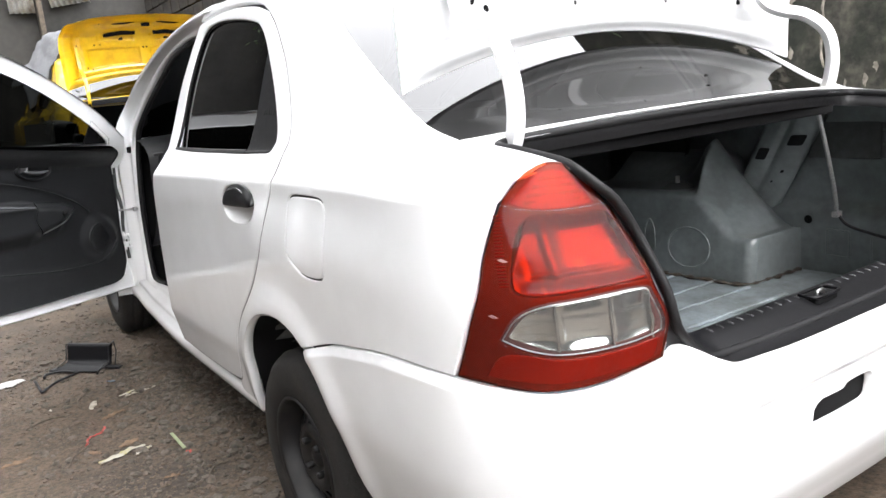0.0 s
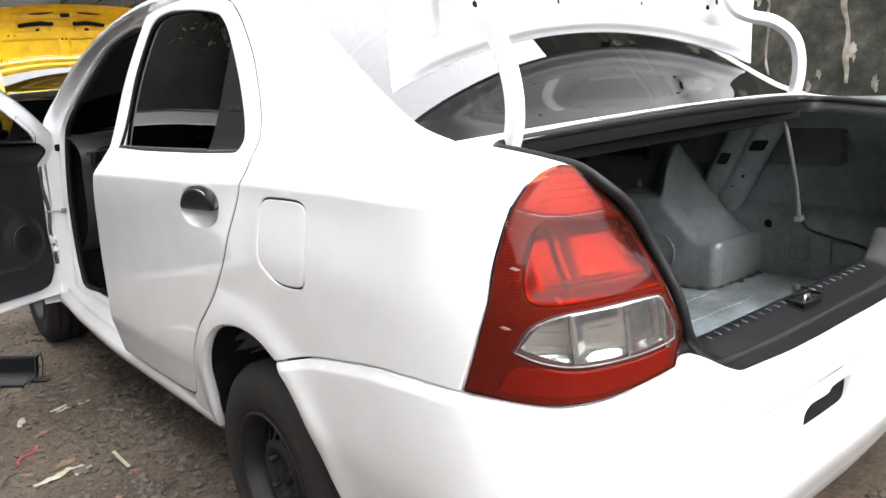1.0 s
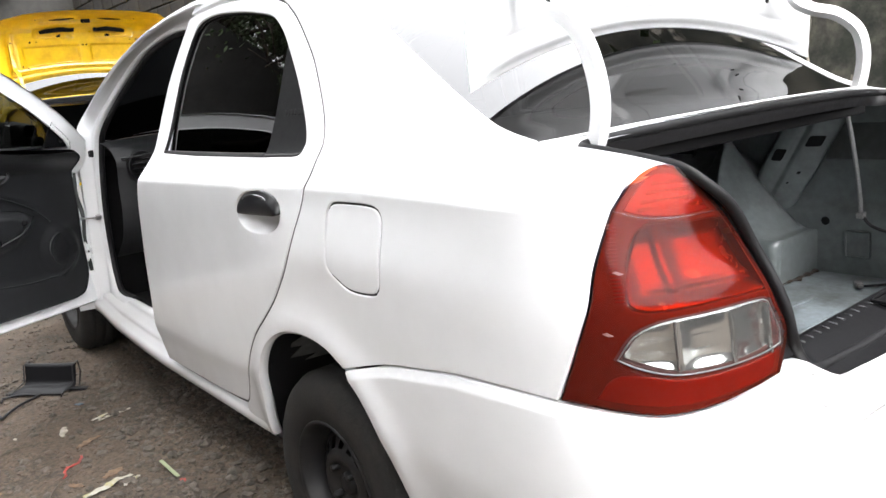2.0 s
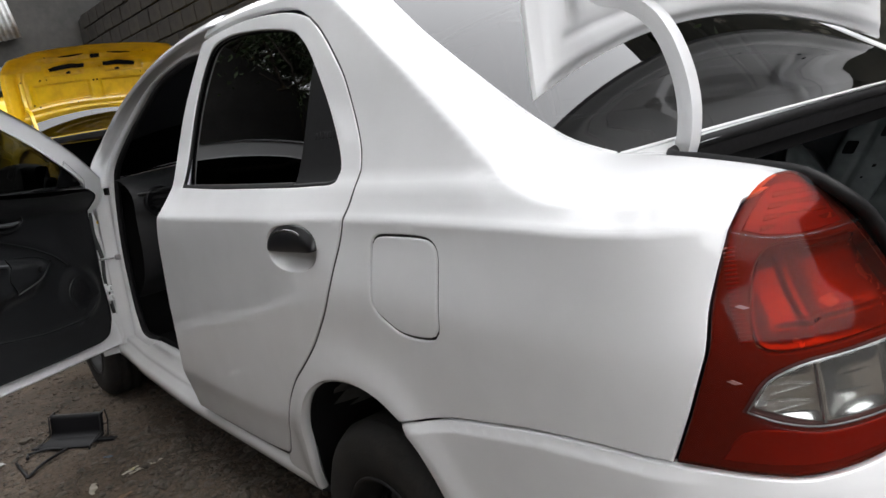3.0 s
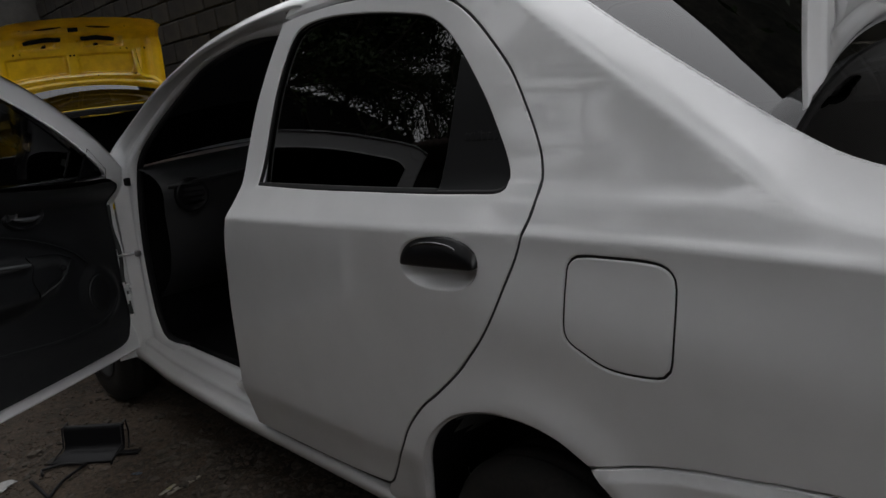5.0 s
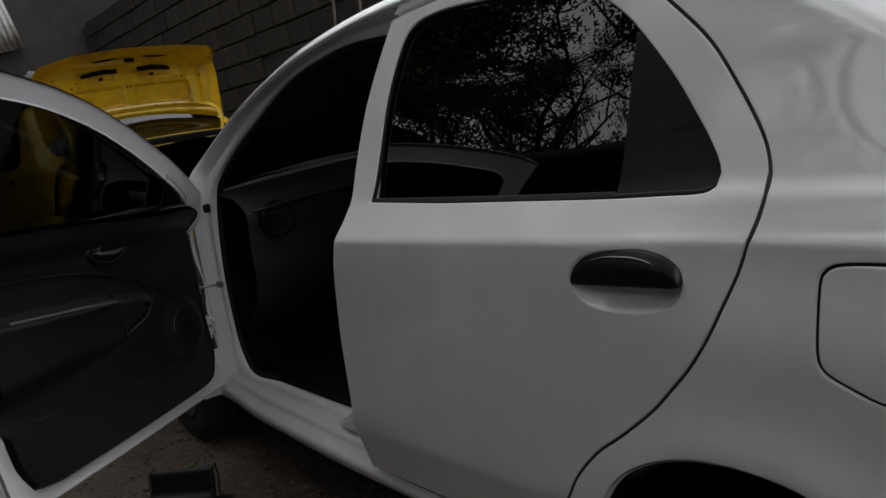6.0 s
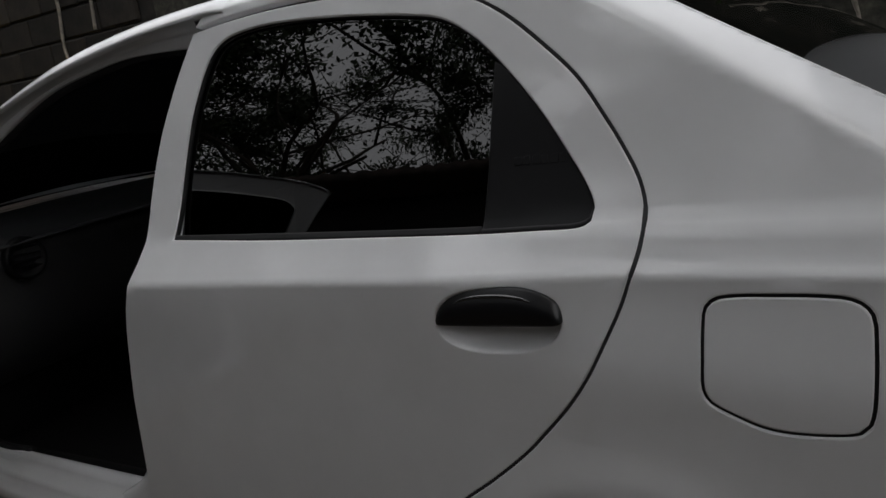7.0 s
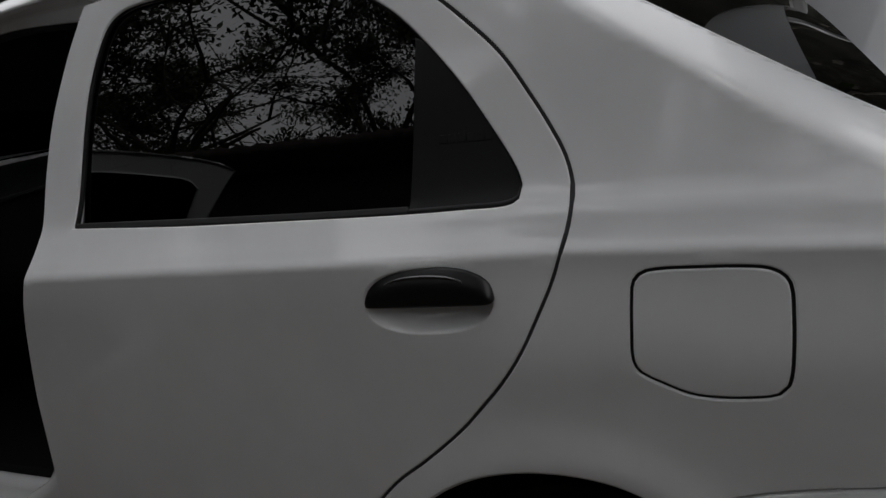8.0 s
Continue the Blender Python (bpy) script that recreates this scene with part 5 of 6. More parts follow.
        part("grab_strip", tube("grab_strip", smooth_line([(-(base - .036), 1.76, .752), (-(base - .040), 1.62, .765), (-(base - .042), 1.48, .775), (-(base - .038), 1.35, .785)], .02), .006, 8), TRIM_LIGHT, door, "grey armrest edge")
        part("pull_pocket", panel("pull_pocket", on_flank(smooth_line([(2.02, .733), (1.94, .757), (1.80, .772), (1.765, .70), (1.80, .640), (1.90, .672), (1.98, .705)], closed=True, sharp=70)), swell, grid=.02, sink=-.006, depth=.012, roll=.004), TRIM, door)
        stud = part("card_screw", lathe("card_screw", [(.001, -.006), (.007, -.005), (.010, 0), (.011, .006)], 20), CARPET, door, "black screw cap")
        p = swell(s_at(1.915, .715), .715)
        stud.matrix_basis = pose(p[0] + .010, p[1], p[2], 0, 0, 180)
        # mirror, hinges, check strap
        sail = [(2.205, 1.010), (2.19, 1.050), (2.066, 1.125), (2.042, 1.006)]
        part("mirror_sail", panel("mirror_sail", on_flank(smooth_line(sail, closed=True, sharp=30)), side, grid=.03, sink=.044, depth=.01), SATIN, door, "black mirror corner trim")
        tw = part("tweeter", lathe("tweeter", [(.001, .002), (.012, .002), (.017, -.003), (.019, -.002)], 24), CARPET, door)
        p = side(s_at(2.13, 1.045), 1.045)
        tw.matrix_basis = pose(p[0] + .050, 2.135, 1.045, 0, 0, 180)
        rows = []
        for t in np.linspace(0, 1, 14):
            k = math.sin(math.pi * min(1, .15 + .85 * t)) ** .4 if t < 1 else .3
            row = []
            for a in np.linspace(0, 2 * math.pi, 28, endpoint=False):
                c, s = math.cos(a), math.sin(a)
                f = 1 / (abs(c) ** 3.5 + abs(s) ** 3.5) ** (1 / 3.5)
                row.append((-.80 - .235 * t, 2.075 + .055 * k * c * f + .05 * t * 0, 1.055 + .066 * k * s * f))
            rows.append(row)
        part("wing_mirror", loft("wing_mirror", rows, closed=True), SATIN, door, "black wing mirror housing")
        part("mirror_glass", block("mirror_glass", (-1.01, 2.010, 1.005), (-.84, 2.016, 1.105), .003), MIRROR, door, "mirror glass")
        part("mirror_stalk", tube("mirror_stalk", [(-.76, 2.08, 1.03), (-.86, 2.08, 1.035)], .025, 12), SATIN, door)
    if right:
        base = abs(side(s_at(1.805, .906), .906)[0]) - .078
        rows = [[(base - d, 1.805 + p * math.cos(t), .906 + q * math.sin(t)) for t in np.linspace(0, 2 * math.pi, 48, endpoint=False)] for p, q, d in
                ((.092, .043, -.004), (.090, .041, .007), (.083, .036, .008), (.078, .032, -.001), (.068, .026, -.020), (.01, .005, -.024))]
        part("inner_handle_cup", loft("inner_handle_cup", rows, closed=True, flip=True), SATIN, door, "satin black inner handle cup")
        part("inner_handle", tube("inner_handle", smooth_line([(base - .002, 1.878, .900), (base - .008, 1.83, .894), (base - .008, 1.79, .896), (base - .002, 1.755, .902)], .01), .010, 10, flat=.6), TRIM_LIGHT, door, "black inner door lever")
    part("window_glass", panel("window_glass", grown(ccw(hole), .004), glazing, grid=.06, sink=.02, depth=.004, flip=right), GLASS_SMOKE if right else GLASS_CLEAR, door, "dark tinted side window glass" if right else "smoked side window glass")
    line = [(sign * (width(y, z) - .02), y, z) for y, z in smooth_line(FRONT_WINDOW, .02, closed=True, sharp=50)]
    part("window_seal", tube("window_seal", line + line[:1], .009, 8, cap=False), RUBBER, door, "black rubber window channel")
    if not right:
        h = Matrix.Translation(HINGE)
        door.matrix_basis = h @ Matrix.Rotation(radians(-52.1), 4, Vector((.0634, -.0678, 1))) @ h.inverted()
    return door


def hinges(car):
    for z in (.995, .94, .56, .52):
        part("door_hinge", joined("door_hinge", [block("a", (-.775, 2.315, z - .014), (-.742, 2.338, z + .014), .004), tube("b", [(-.768, 2.320, z - .024), (-.768, 2.320, z + .024)], .007, 10)]), WHITE, car, "white painted door hinge")
        part("hinge_bolt", lathe("hinge_bolt", [(.001, -.008), (.008, -.007), (.009, 0)], 6), WHITE, car).matrix_basis = pose(-.746, 2.31, z)
    part("check_strap", joined("check_strap", [tube("a", [(-.80, 2.345, .690), (-.70, 2.285, .690)], .005, 8), block("b", (-.712, 2.270, .678), (-.690, 2.292, .702), .005)]), SILVER, car, "bare metal check strap")
    rows = [[(-.742 + .03 * ease(.9, 1.06, z), 2.322, z), (-.775 + .03 * ease(.9, 1.06, z), 2.340, z), (-.835 + .06 * ease(.9, 1.06, z), 2.350, z)] for z in np.linspace(.27, 1.06, 20)]
    part("hinge_plate", loft("hinge_plate", rows), WHITE, car)
    line = smooth_line([(-.755, 2.335, .90), (-.765, 2.33, .80), (-.752, 2.33, .70), (-.765, 2.33, .60), (-.755, 2.335, .45)], .02)
    part("door_wiring", tube("door_wiring", line, .010, 8), DARK_METAL, car, "dark wiring boot")


def cabin(car):
    """What shows of the cabin: dash, floor, tunnel and firewall."""
    def dash(t, x):
        prof = [(2.38, 1.02), (2.20, 1.035), (2.05, 1.015), (1.975, .975), (1.965, .93), (1.985, .86), (2.00, .74), (2.06, .62), (2.20, .52)]
        p = spread([(0, y, z) for y, z in prof], t)
        return Vector((x, p.y + .05 * abs(x / .66) ** 3, p.z - .02 * (x / .66) ** 2))
    d = part("dashboard", loft("dashboard", [[dash(t, x) for x in np.linspace(-.66, .66, 50)] for t in np.linspace(0, 1, 40)]), DASH, car, "dark grey moulded dashboard")
    part("dash_strip", tube("dash_strip", [dash(.40, x) + Vector((0, -.012, 0)) for x in np.linspace(-.64, .64, 30)], .012, 10, flat=.5), DASH, d, "moulded dash edge")
    for x in (-.56, .56):
        c = dash(.52, x) + Vector((0, -.006, .0))
        vent = part("air_vent", lathe("air_vent", [(.030, .012), (.052, -.004), (.060, -.010), (.064, -.002), (.066, .01)], 40), SATIN, d, "round air vent")
        vent.matrix_basis = Matrix.Translation(c) @ pose(0, 0, 0, 0, 0, 90)
        for k in (-.03, -.01, .01, .03):
            slat = part("vent_slat", block("vent_slat", (-.045, -.004, -.002), (.045, .012, .002), .001), SATIN, d)
            slat.matrix_basis = Matrix.Translation(c + Vector((0, 0, k))) @ pose(0, 0, 0, 25, 0, 0)
    part("floor_pan", block("floor_pan", (-.70, .45, .22), (.70, 2.45, .29), .01), CARPET, car, "black carpeted cabin floor")
    part("tunnel", block("tunnel", (-.12, .60, .28), (.12, 2.2, .42), .03), CARPET, car)
    part("firewall", block("firewall", (-.70, 2.36, .25), (.70, 2.40, 1.0), .01), CARPET, car)
    part("cowl", block("cowl", (-.69, 2.26, .955), (.69, 2.52, .985), .006), CARPET, car, "black cowl under the windscreen")
    part("front_floor", block("front_floor", (-.55, 2.4, .22), (.55, 3.35, .30), .01), DARK_METAL, car)


def nose(car, coat):
    """Windscreen, bonnet, wings and front bumper."""
    left = smooth_line([(-.572, 1.48, 1.423), (-.592, 1.66, 1.366), (-.612, 1.84, 1.297), (-.648, 2.06, 1.196), (-.690, 2.30, 1.090), (-.695, 2.42, 1.00)], .05)
    rows = [[Vector((p.x * c, p.y + .10 * (1 - c * c), p.z + .03 * (1 - c * c))) for c in np.linspace(1, -1, 25)] for p in left]
    part("windscreen", loft("windscreen", rows), GLASS_DARK, car, "dark tinted windscreen glass")
    hood = smooth_line([(-.70, 2.42, .985), (-.72, 2.7, .945), (-.71, 3.0, .90), (-.66, 3.25, .83), (-.58, 3.38, .74)], .05)
    rows = [[Vector((p.x * c, p.y + .08 * (1 - c * c), p.z + .05 * (1 - c ** 4))) for c in np.linspace(1, -1, 25)] for p in hood]
    part("bonnet", loft("bonnet", rows), coat, car)
    fy = AXLE_Y + 2.55
    archf = [(fy + .31 * math.cos(a), AXLE_Z + .31 * math.sin(a)) for a in np.linspace(math.pi - .05, .05, 20)]
    wing = [(2.345, .30), (2.345, .62), (2.342, .92), (2.36, .985), (2.7, .95), (3.0, .905), (3.25, .83), (3.37, .74), (3.40, .55), (3.38, .32)] + archf[::-1]
    for right in (False, True):
        part("front_wing", panel("front_wing", on_flank(smooth_line(wing, .03, closed=True, sharp=35)), side, grid=.05, flip=right), coat, car)
    rows = []
    for z, k in ((.20, .0), (.30, .05), (.45, .08), (.58, .07), (.68, .03), (.75, -.02)):
        rows.append([Vector((.80 * math.sin(a) * (1 - .0 * k), 3.32 + (.12 + k) * math.cos(a) ** .6 if math.cos(a) > 0 else 3.32, z)) for a in np.linspace(-math.pi / 2 + .001, math.pi / 2 - .001, 31)])
    part("front_bumper", loft("front_bumper", rows), coat, car)


def shell(car, coat, inner):
    """The panels that both sedans share."""
    for right in (False, True):
        quarter(car, coat, right, flap=not right)
    roof(car, coat)
    line = rear_glass(car, coat)
    trunk_mouth(car, coat, line, coat == WHITE)
    trunk_lid(car, coat, inner)
    rear_bumper(car, coat)


ROLL = roll_table()
white_car = thing("white_car", "white four-door sedan under repair, trunk lid raised and driver's door wide", "car")
shell(white_car, WHITE, WHITE)
for far in (False, True):
    rear_door(white_car, WHITE, far)
    tail_lamp(white_car, far)
    door_ring(white_car, WHITE, far)
    front_door(white_car, WHITE, far)
trunk_inside(white_car)
trunk_sill(white_car)
hinges(white_car)
cabin(white_car)
nose(white_car, WHITE)
# the unladen tail rides high over its wheels
for y, x, z in ((AXLE_Y, .742, .217), (AXLE_Y + 2.55, .715, .285)):
    wheel(white_car, -x, y, -1, z)
    wheel(white_car, x, y, 1, z)
    part("axle", tube("axle", [(-.66, y, z), (.66, y, z)], .03, 12), DARK_METAL, white_car)

yellow_car = thing("yellow_car", "yellow sedan with raised trunk lid, parked against the yard wall", "car", pose(.27, 5.80, .27))
shell(yellow_car, YELLOW, YELLOW_INNER)
for far in (False, True):
    rear_door(yellow_car, YELLOW, far)
    front = panel("front_door", on_flank(smooth_line(FRONT_EDGE + FRONT_TOP + FRONT_REAR + [(1.8, .290)], .03, closed=True, sharp=38)), side, [on_flank(smooth_line(FRONT_WINDOW, .03, closed=True, sharp=50))], grid=.06, flip=far)
    part("front_door", front, YELLOW, yellow_car)
for sgn in (-1, 1):
    part("lamp_socket", panel("lamp_socket", grown(ccw([tuple(q)[:2] for q in smooth_line(LAMP_FRONT + LAMP_BACK + LAMP_LOW, closed=True, sharp=55)]), .004), side, grid=.04, sink=.05, depth=-.05, flip=sgn > 0), YELLOW_INNER, yellow_car, "empty yellow lamp socket")
part("trunk_tub", loft("trunk_tub", [[(x, y, z) for x in np.linspace(-.6, .6, 8)] for y, z in ((-.70, .60), (-.68, .42), (-.2, .40), (.5, .42), (.58, .98))]), CARPET, yellow_car, "black trunk lining")
for sgn in (-1, 1):
    part("trunk_side", loft("trunk_side", [[(sgn * .60, y, z) for y in np.linspace(-.72, .6, 8)] for z in (.40, .7, .985)]), CARPET, yellow_car)
nose(yellow_car, YELLOW)
for y in (AXLE_Y, AXLE_Y + 2.55):
    wheel(yellow_car, -.715, y, -1)
    wheel(yellow_car, .715, y, 1)


# ---- the yard ----
def ground_z(x, y):
    z = .27 * ease(3.6, 5.0, y) - .066 * math.exp(-((y - .12) / .55) ** 2 - (x / 1.6) ** 4)
    return z + .012 * noise.noise(Vector((x * 1.7, y * 1.7, 0))) + .006 * noise.noise(Vector((x * 9, y * 9, 3))) + .0035 * noise.noise(Vector((x * 31, y * 31, 7)))


def spaced(near0, near1, step, far):
    inner = list(np.arange(near0, near1, step))
    out, d = [], step
    a, b = near0, inner[-1]
    lo, hi = [], []
    while a > -far or b < far:
        d *= 1.35
        a, b = a - d, b + d
        lo.append(a), hi.append(b)
    return lo[::-1] + inner + hi


gx, gy = spaced(-1.9, .9, .028, 400), spaced(-1.2, 3.4, .028, 400)
tagged(part("ground", loft("ground", [[(x, y, ground_z(x, y) if abs(x) < 12 and abs(y) < 14 else 0) for x in gx] for y in gy]), DIRT), "packed brown dirt yard with gravel", "ground", kind="structure")


def pebbles(name, count, seed, box, size, mat, label):
    """Loose stones, each a small lump of its own shape, half sunk."""
    rng = np.random.default_rng(seed)
    base = []
    bm = bmesh.new()
    bmesh.ops.create_icosphere(bm, subdivisions=1, radius=1)
    co = np.array([v.co[:] for v in bm.verts])
    fa = np.array([[v.index for v in f.verts] for f in bm.faces])
    bm.free()
    vs, fs = [], []
    for i in range(count):
        x, y = rng.uniform(box[0], box[1]), rng.uniform(box[2], box[3])
        r = size * (.35 + 1.6 * rng.random() ** 5)
        lump = co * (1 + rng.normal(0, .16, (len(co), 1))) * (r * rng.uniform(.7, 1.3), r * rng.uniform(.7, 1.3), r * rng.uniform(.4, .75))
        a = rng.uniform(0, 6.28)
        c, s = math.cos(a), math.sin(a)
        lump = lump @ np.array([[c, -s, 0], [s, c, 0], [0, 0, 1]])
        vs.append(lump + (x, y, ground_z(x, y) + r * .12))
        fs.append(fa + i * len(co))
    me = bpy.data.meshes.new(name)
    me.from_pydata(np.concatenate(vs).tolist(), [], np.concatenate(fs).tolist())
    return tagged(part(name, me, mat), label, "gravel", kind="stuff")


STONE_B = material("brown_gravel", (.10, .076, .056), rough=.9, spots=(.056, .043, .034), spot_size=30, grain=.3, grain_size=60)
pebbles("gravel", 5200, 1, (-2.3, .2, -.1, 3.6), .010, STONE, "grey crushed gravel strewn over dirt")
pebbles("gravel", 11000, 2, (-2.1, -.2, -.1, 3.2), .0065, STONE_B, "brown pebbles strewn over dirt")
pebbles("gravel", 1700, 5, (-1.0, -.35, .2, 2.0), .0125, STONE, "grey crushed gravel heaped along the car")
pebbles("gravel", 22000, 6, (-1.7, -.35, .2, 2.6), .0042, STONE_B, "fine brown grit over the dirt")
pebbles("gravel", 900, 3, (-.2, 1.6, -2.2, -.4), .011, STONE, "grey crushed gravel strewn over dirt")
pebbles("gravel", 150, 4, (-2.0, -.5, .3, 3.2), .017, STONE, "larger grey stones on the dirt")


def wall_block(name, a, b, mat, label):
    return tagged(part(name, block(name, a, b, .01), mat), label, "wall", kind="structure")


east = wall_block("wall_east", (1.82, -9, -.1), (2.05, 11.4, 3.1), MORTAR, "dark mossy concrete block yard wall")
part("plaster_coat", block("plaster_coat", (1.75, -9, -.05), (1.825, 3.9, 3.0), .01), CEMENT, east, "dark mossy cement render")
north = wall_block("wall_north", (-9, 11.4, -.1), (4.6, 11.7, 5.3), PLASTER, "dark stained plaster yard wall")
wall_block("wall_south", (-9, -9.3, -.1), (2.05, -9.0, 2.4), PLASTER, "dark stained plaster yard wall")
rng = random.Random(4)
for y, z0, z1, r in ((-.05, 1.0, 2.2, .012), (.28, 1.05, 1.5, .006), (-1.1, .8, 2.5, .012), (.9, .9, 2.4, .01), (-.55, 1.3, 2.3, .009)):
    line = [(1.748, y + rng.uniform(-.012, .012), z) for z in np.arange(z0, z1, .05)]
    part("lime_run", tube("lime_run", smooth_line(line, .03), lambda t: r * (.6 + .5 * math.sin(t * 17) ** 2), 6), LIME, east, "pale run of lime")
for y, z, r in [(rng.uniform(-1.4, 1.6), rng.uniform(.95, 2.2), rng.uniform(.008, .036)) for _ in range(70)]:
    pts = [Vector((1.7485, y + r * rng.uniform(.35, 1.0) * math.cos(a), z + r * rng.uniform(.6, 2.2) * math.sin(a))) for a in np.linspace(0, 2 * math.pi, 22, endpoint=False)]
    part("flaked_patch", mesh("flaked_patch", pts + [Vector((1.7475, y, z))], [(i, (i + 1) % 22, 22) for i in range(22)]), LIME, east, "pale flaked patch")
# graffiti-like chalk swirl left as plain strokes
for pts in ([(4.9, 2.35), (4.86, 2.1), (4.9, 1.85), (4.86, 1.6)], [(4.55, 2.4), (4.5, 2.15), (4.52, 1.9)], [(4.83, 1.62), (4.74, 1.74), (4.62, 1.70), (4.58, 1.58)]):
    part("chalk_mark", tube("chalk_mark", smooth_line([(1.752, y, z) for y, z in pts], .04), .012, 6), LIME, east, "pale chalk stroke")
brick_mesh = [block("block", (0, 0, 0), (.03, .392, .192), .008, 1), block("block", (0, 0, 0), (.034, .392, .192), .012, 1), block("block", (0, 0, 0), (.026, .19, .192), .008, 1)]

# corrugated sheets over the north wall
def corrugated(w, h):
    return loft("corrugated_sheet", [[(x, .018 * math.sin(x * 2 * math.pi / .076), z) for x in np.linspace(0, w, int(w / .0095))] for z in (0, h * .5, h)], thick=.001)


for w, h, m in ((.34, .8, pose(-.12, 11.25, 2.73, -6, 0, 0)), (.55, .8, pose(.44, 11.25, 2.80, -6, -9, 0))):
    ob = tagged(part("corrugated_sheet", corrugated(w, h), SHEET), "weathered galvanised corrugated sheet propped on the wall", "roof sheet")
    ob.matrix_basis = m
post = tagged(part("wooden_post", block("wooden_post", (.24, 11.18, .25), (.31, 11.36, 3.3), .01), BARK), "weathered wooden post against the wall", "post")


def drape():
    """A grey cloth thrown over the yellow sedan's roof."""
    rows = []
    for i in range(26):
        u = i / 25
        row = []
        for j in range(34):
            v = j / 33
            y = 6.15 + 1.2 * u + .05 * noise.noise(Vector((u * 4, v * 4, 1)))
            d = v * 1.1
            if d < .55:
                x, z = .28 - d, 1.775 - .02 * d + .20 * math.exp(-((d - .52) / .19) ** 2) * math.exp(-((u - .15) / .45) ** 2)
            else:
                k = min(1, (d - .55) / .55)
                x, z = -.27 - .36 * k ** .6, 1.765 - .28 * k ** 1.3 + .20 * math.exp(-((d - .52) / .19) ** 2) * math.exp(-((u - .15) / .45) ** 2)
            z -= .26 * ease(.22, 0, u) * ease(.40, .56, v)  # its rear edge hangs down
            f = .034 * noise.noise(Vector((u * 8, v * 9, 5))) + .016 * noise.noise(Vector((u * 18, v * 20, 2)))
            row.append((x - abs(f) - .01, y, z + .02 + f))
        rows.append(row)
    return loft("cloth", rows, thick=.004)


tagged(part("cloth", drape(), CLOTH), "crumpled grey cloth thrown over the yellow roof", "cloth")


# ---- what lies on the ground ----
def scrap(name, at, w, l, turn, mat, label, category, seed, lift=.012, folds=3.0, taper=.5, bend=.10):
    """A thin torn, creased piece lying on the dirt, wandering along its length and ragged at its edges."""
    w, l, lift, rows = w * .55, l * .8, lift * .35, []
    bend *= l
    for i in range(25):
        u = i / 24
        row = []
        sway = bend * (noise.noise(Vector((u * 2.2, .3, seed))) + .25 * noise.noise(Vector((u * 5, .7, seed))))
        for j in range(9):
            v = j / 8 - .5
            edge = (1 - taper * abs(2 * u - 1) ** 1.5) * (1 + .35 * noise.noise(Vector((u * 4, 2 * v, seed + 2))))
            k = abs(noise.noise(Vector((u * folds * 1.6, v * folds * 1.6, seed)))) + .4 * abs(noise.noise(Vector((u * 11, v * 9, seed))))
            row.append((v * w * edge + sway, (u - .5) * l, .004 + lift * k))
        rows.append(row)
    ob = tagged(part(name, loft(name, rows, thick=.0009), mat), label, category)
    ob.matrix_basis = pose(at[0], at[1], ground_z(*at), 0, 0, turn)
    return ob


# the black moulding lying by the door
def moulding():
    """A black plastic trough with a ribbed back and a tongue."""
    prof = [(.0, .004), (.005, .012), (.075, .016), (.088, .022), (.098, .04), (.104, .085), (.110, .10), (.122, .104), (.128, .098), (.120, .09), (.112, .05), (.10, .012), (.06, .003)]
    rows = [[(x, y, z) for y, z in prof] for x in np.linspace(-.12, .12, 12)]
    return loft("trough", rows, closed=True)


box = thing("plastic_moulding", "black plastic interior moulding lying on the dirt", "car part", pose(-1.11, 2.15, .002, 0, 0, -50))
part("trough", moulding(), SATIN, box)
for x in (-.122, .118):
    part("end_plate", loft("end_plate", [[(x + d, y, z) for y, z in ((.0, .0), (.03, .018), (.085, .03), (.10, .10), (.135, .108), (.14, .06), (.12, .0))] for d in (0, .006)], closed=True, thick=.002), SATIN, box)
part("tongue", block("tongue", (.12, .05, .004), (.20, .08, .014), .004), SATIN, box)
part("tongue", block("tongue", (-.15, .0, .004), (-.12, .05, .012), .004), SATIN, box)
wire = thing("bent_wire", "bent black wire frame lying on the dirt", "wire", pose(0, 0, 0))
for pts in ([(-1.275, 2.17), (-1.268, 1.98)], [(-1.268, 1.98), (-1.20, 2.05), (-1.10, 2.12)], [(-1.10, 2.12), (-1.16, 2.20), (-1.225, 2.22), (-1.235, 2.17)]):
    part("rod", tube("rod", smooth_line([(x, y, ground_z(x, y) + .012) for x, y in pts], .03), .006, 6), RUBBER, wire)
scrap("paper_scrap", (-.935, 1.645), .05, .16, -78, PAPER, "torn pale paper on the dirt", "paper", 1)
scrap("paper_scrap", (-.985, 1.665), .035, .09, -60, YELLOW_PAPER, "yellow torn wrapper on the dirt", "wrapper", 2)
scrap("dry_leaf", (-1.08, 1.47), .045, .13, -62, DRY_LEAF, "curled brown dry leaf", "leaf", 3, .03)
scrap("red_strip", (-1.175, 1.315), .020, .20, -38, RED_STRIP, "crumpled red plastic strip on the dirt", "strip", 4, .03, 5, .3, .22)
scrap("dry_leaf", (-1.08, 1.15), .07, .11, -70, DRY_LEAF, "pale brown dry leaf", "leaf", 5, .02)
scrap("wrapper", (-1.125, 1.06), .05, .20, -68, YELLOW_PAPER, "crumpled yellow and white wrapper", "wrapper", 6, .03)
scrap("wrapper", (-1.06, 1.045), .04, .08, -60, YELLOW_PAPER, "crumpled yellow and white wrapper", "wrapper", 16, .03)
scrap("paper_scrap", (-1.12, 1.64), .05, .12, -15, PAPER, "dirty grey paper scrap", "paper", 7, .01)
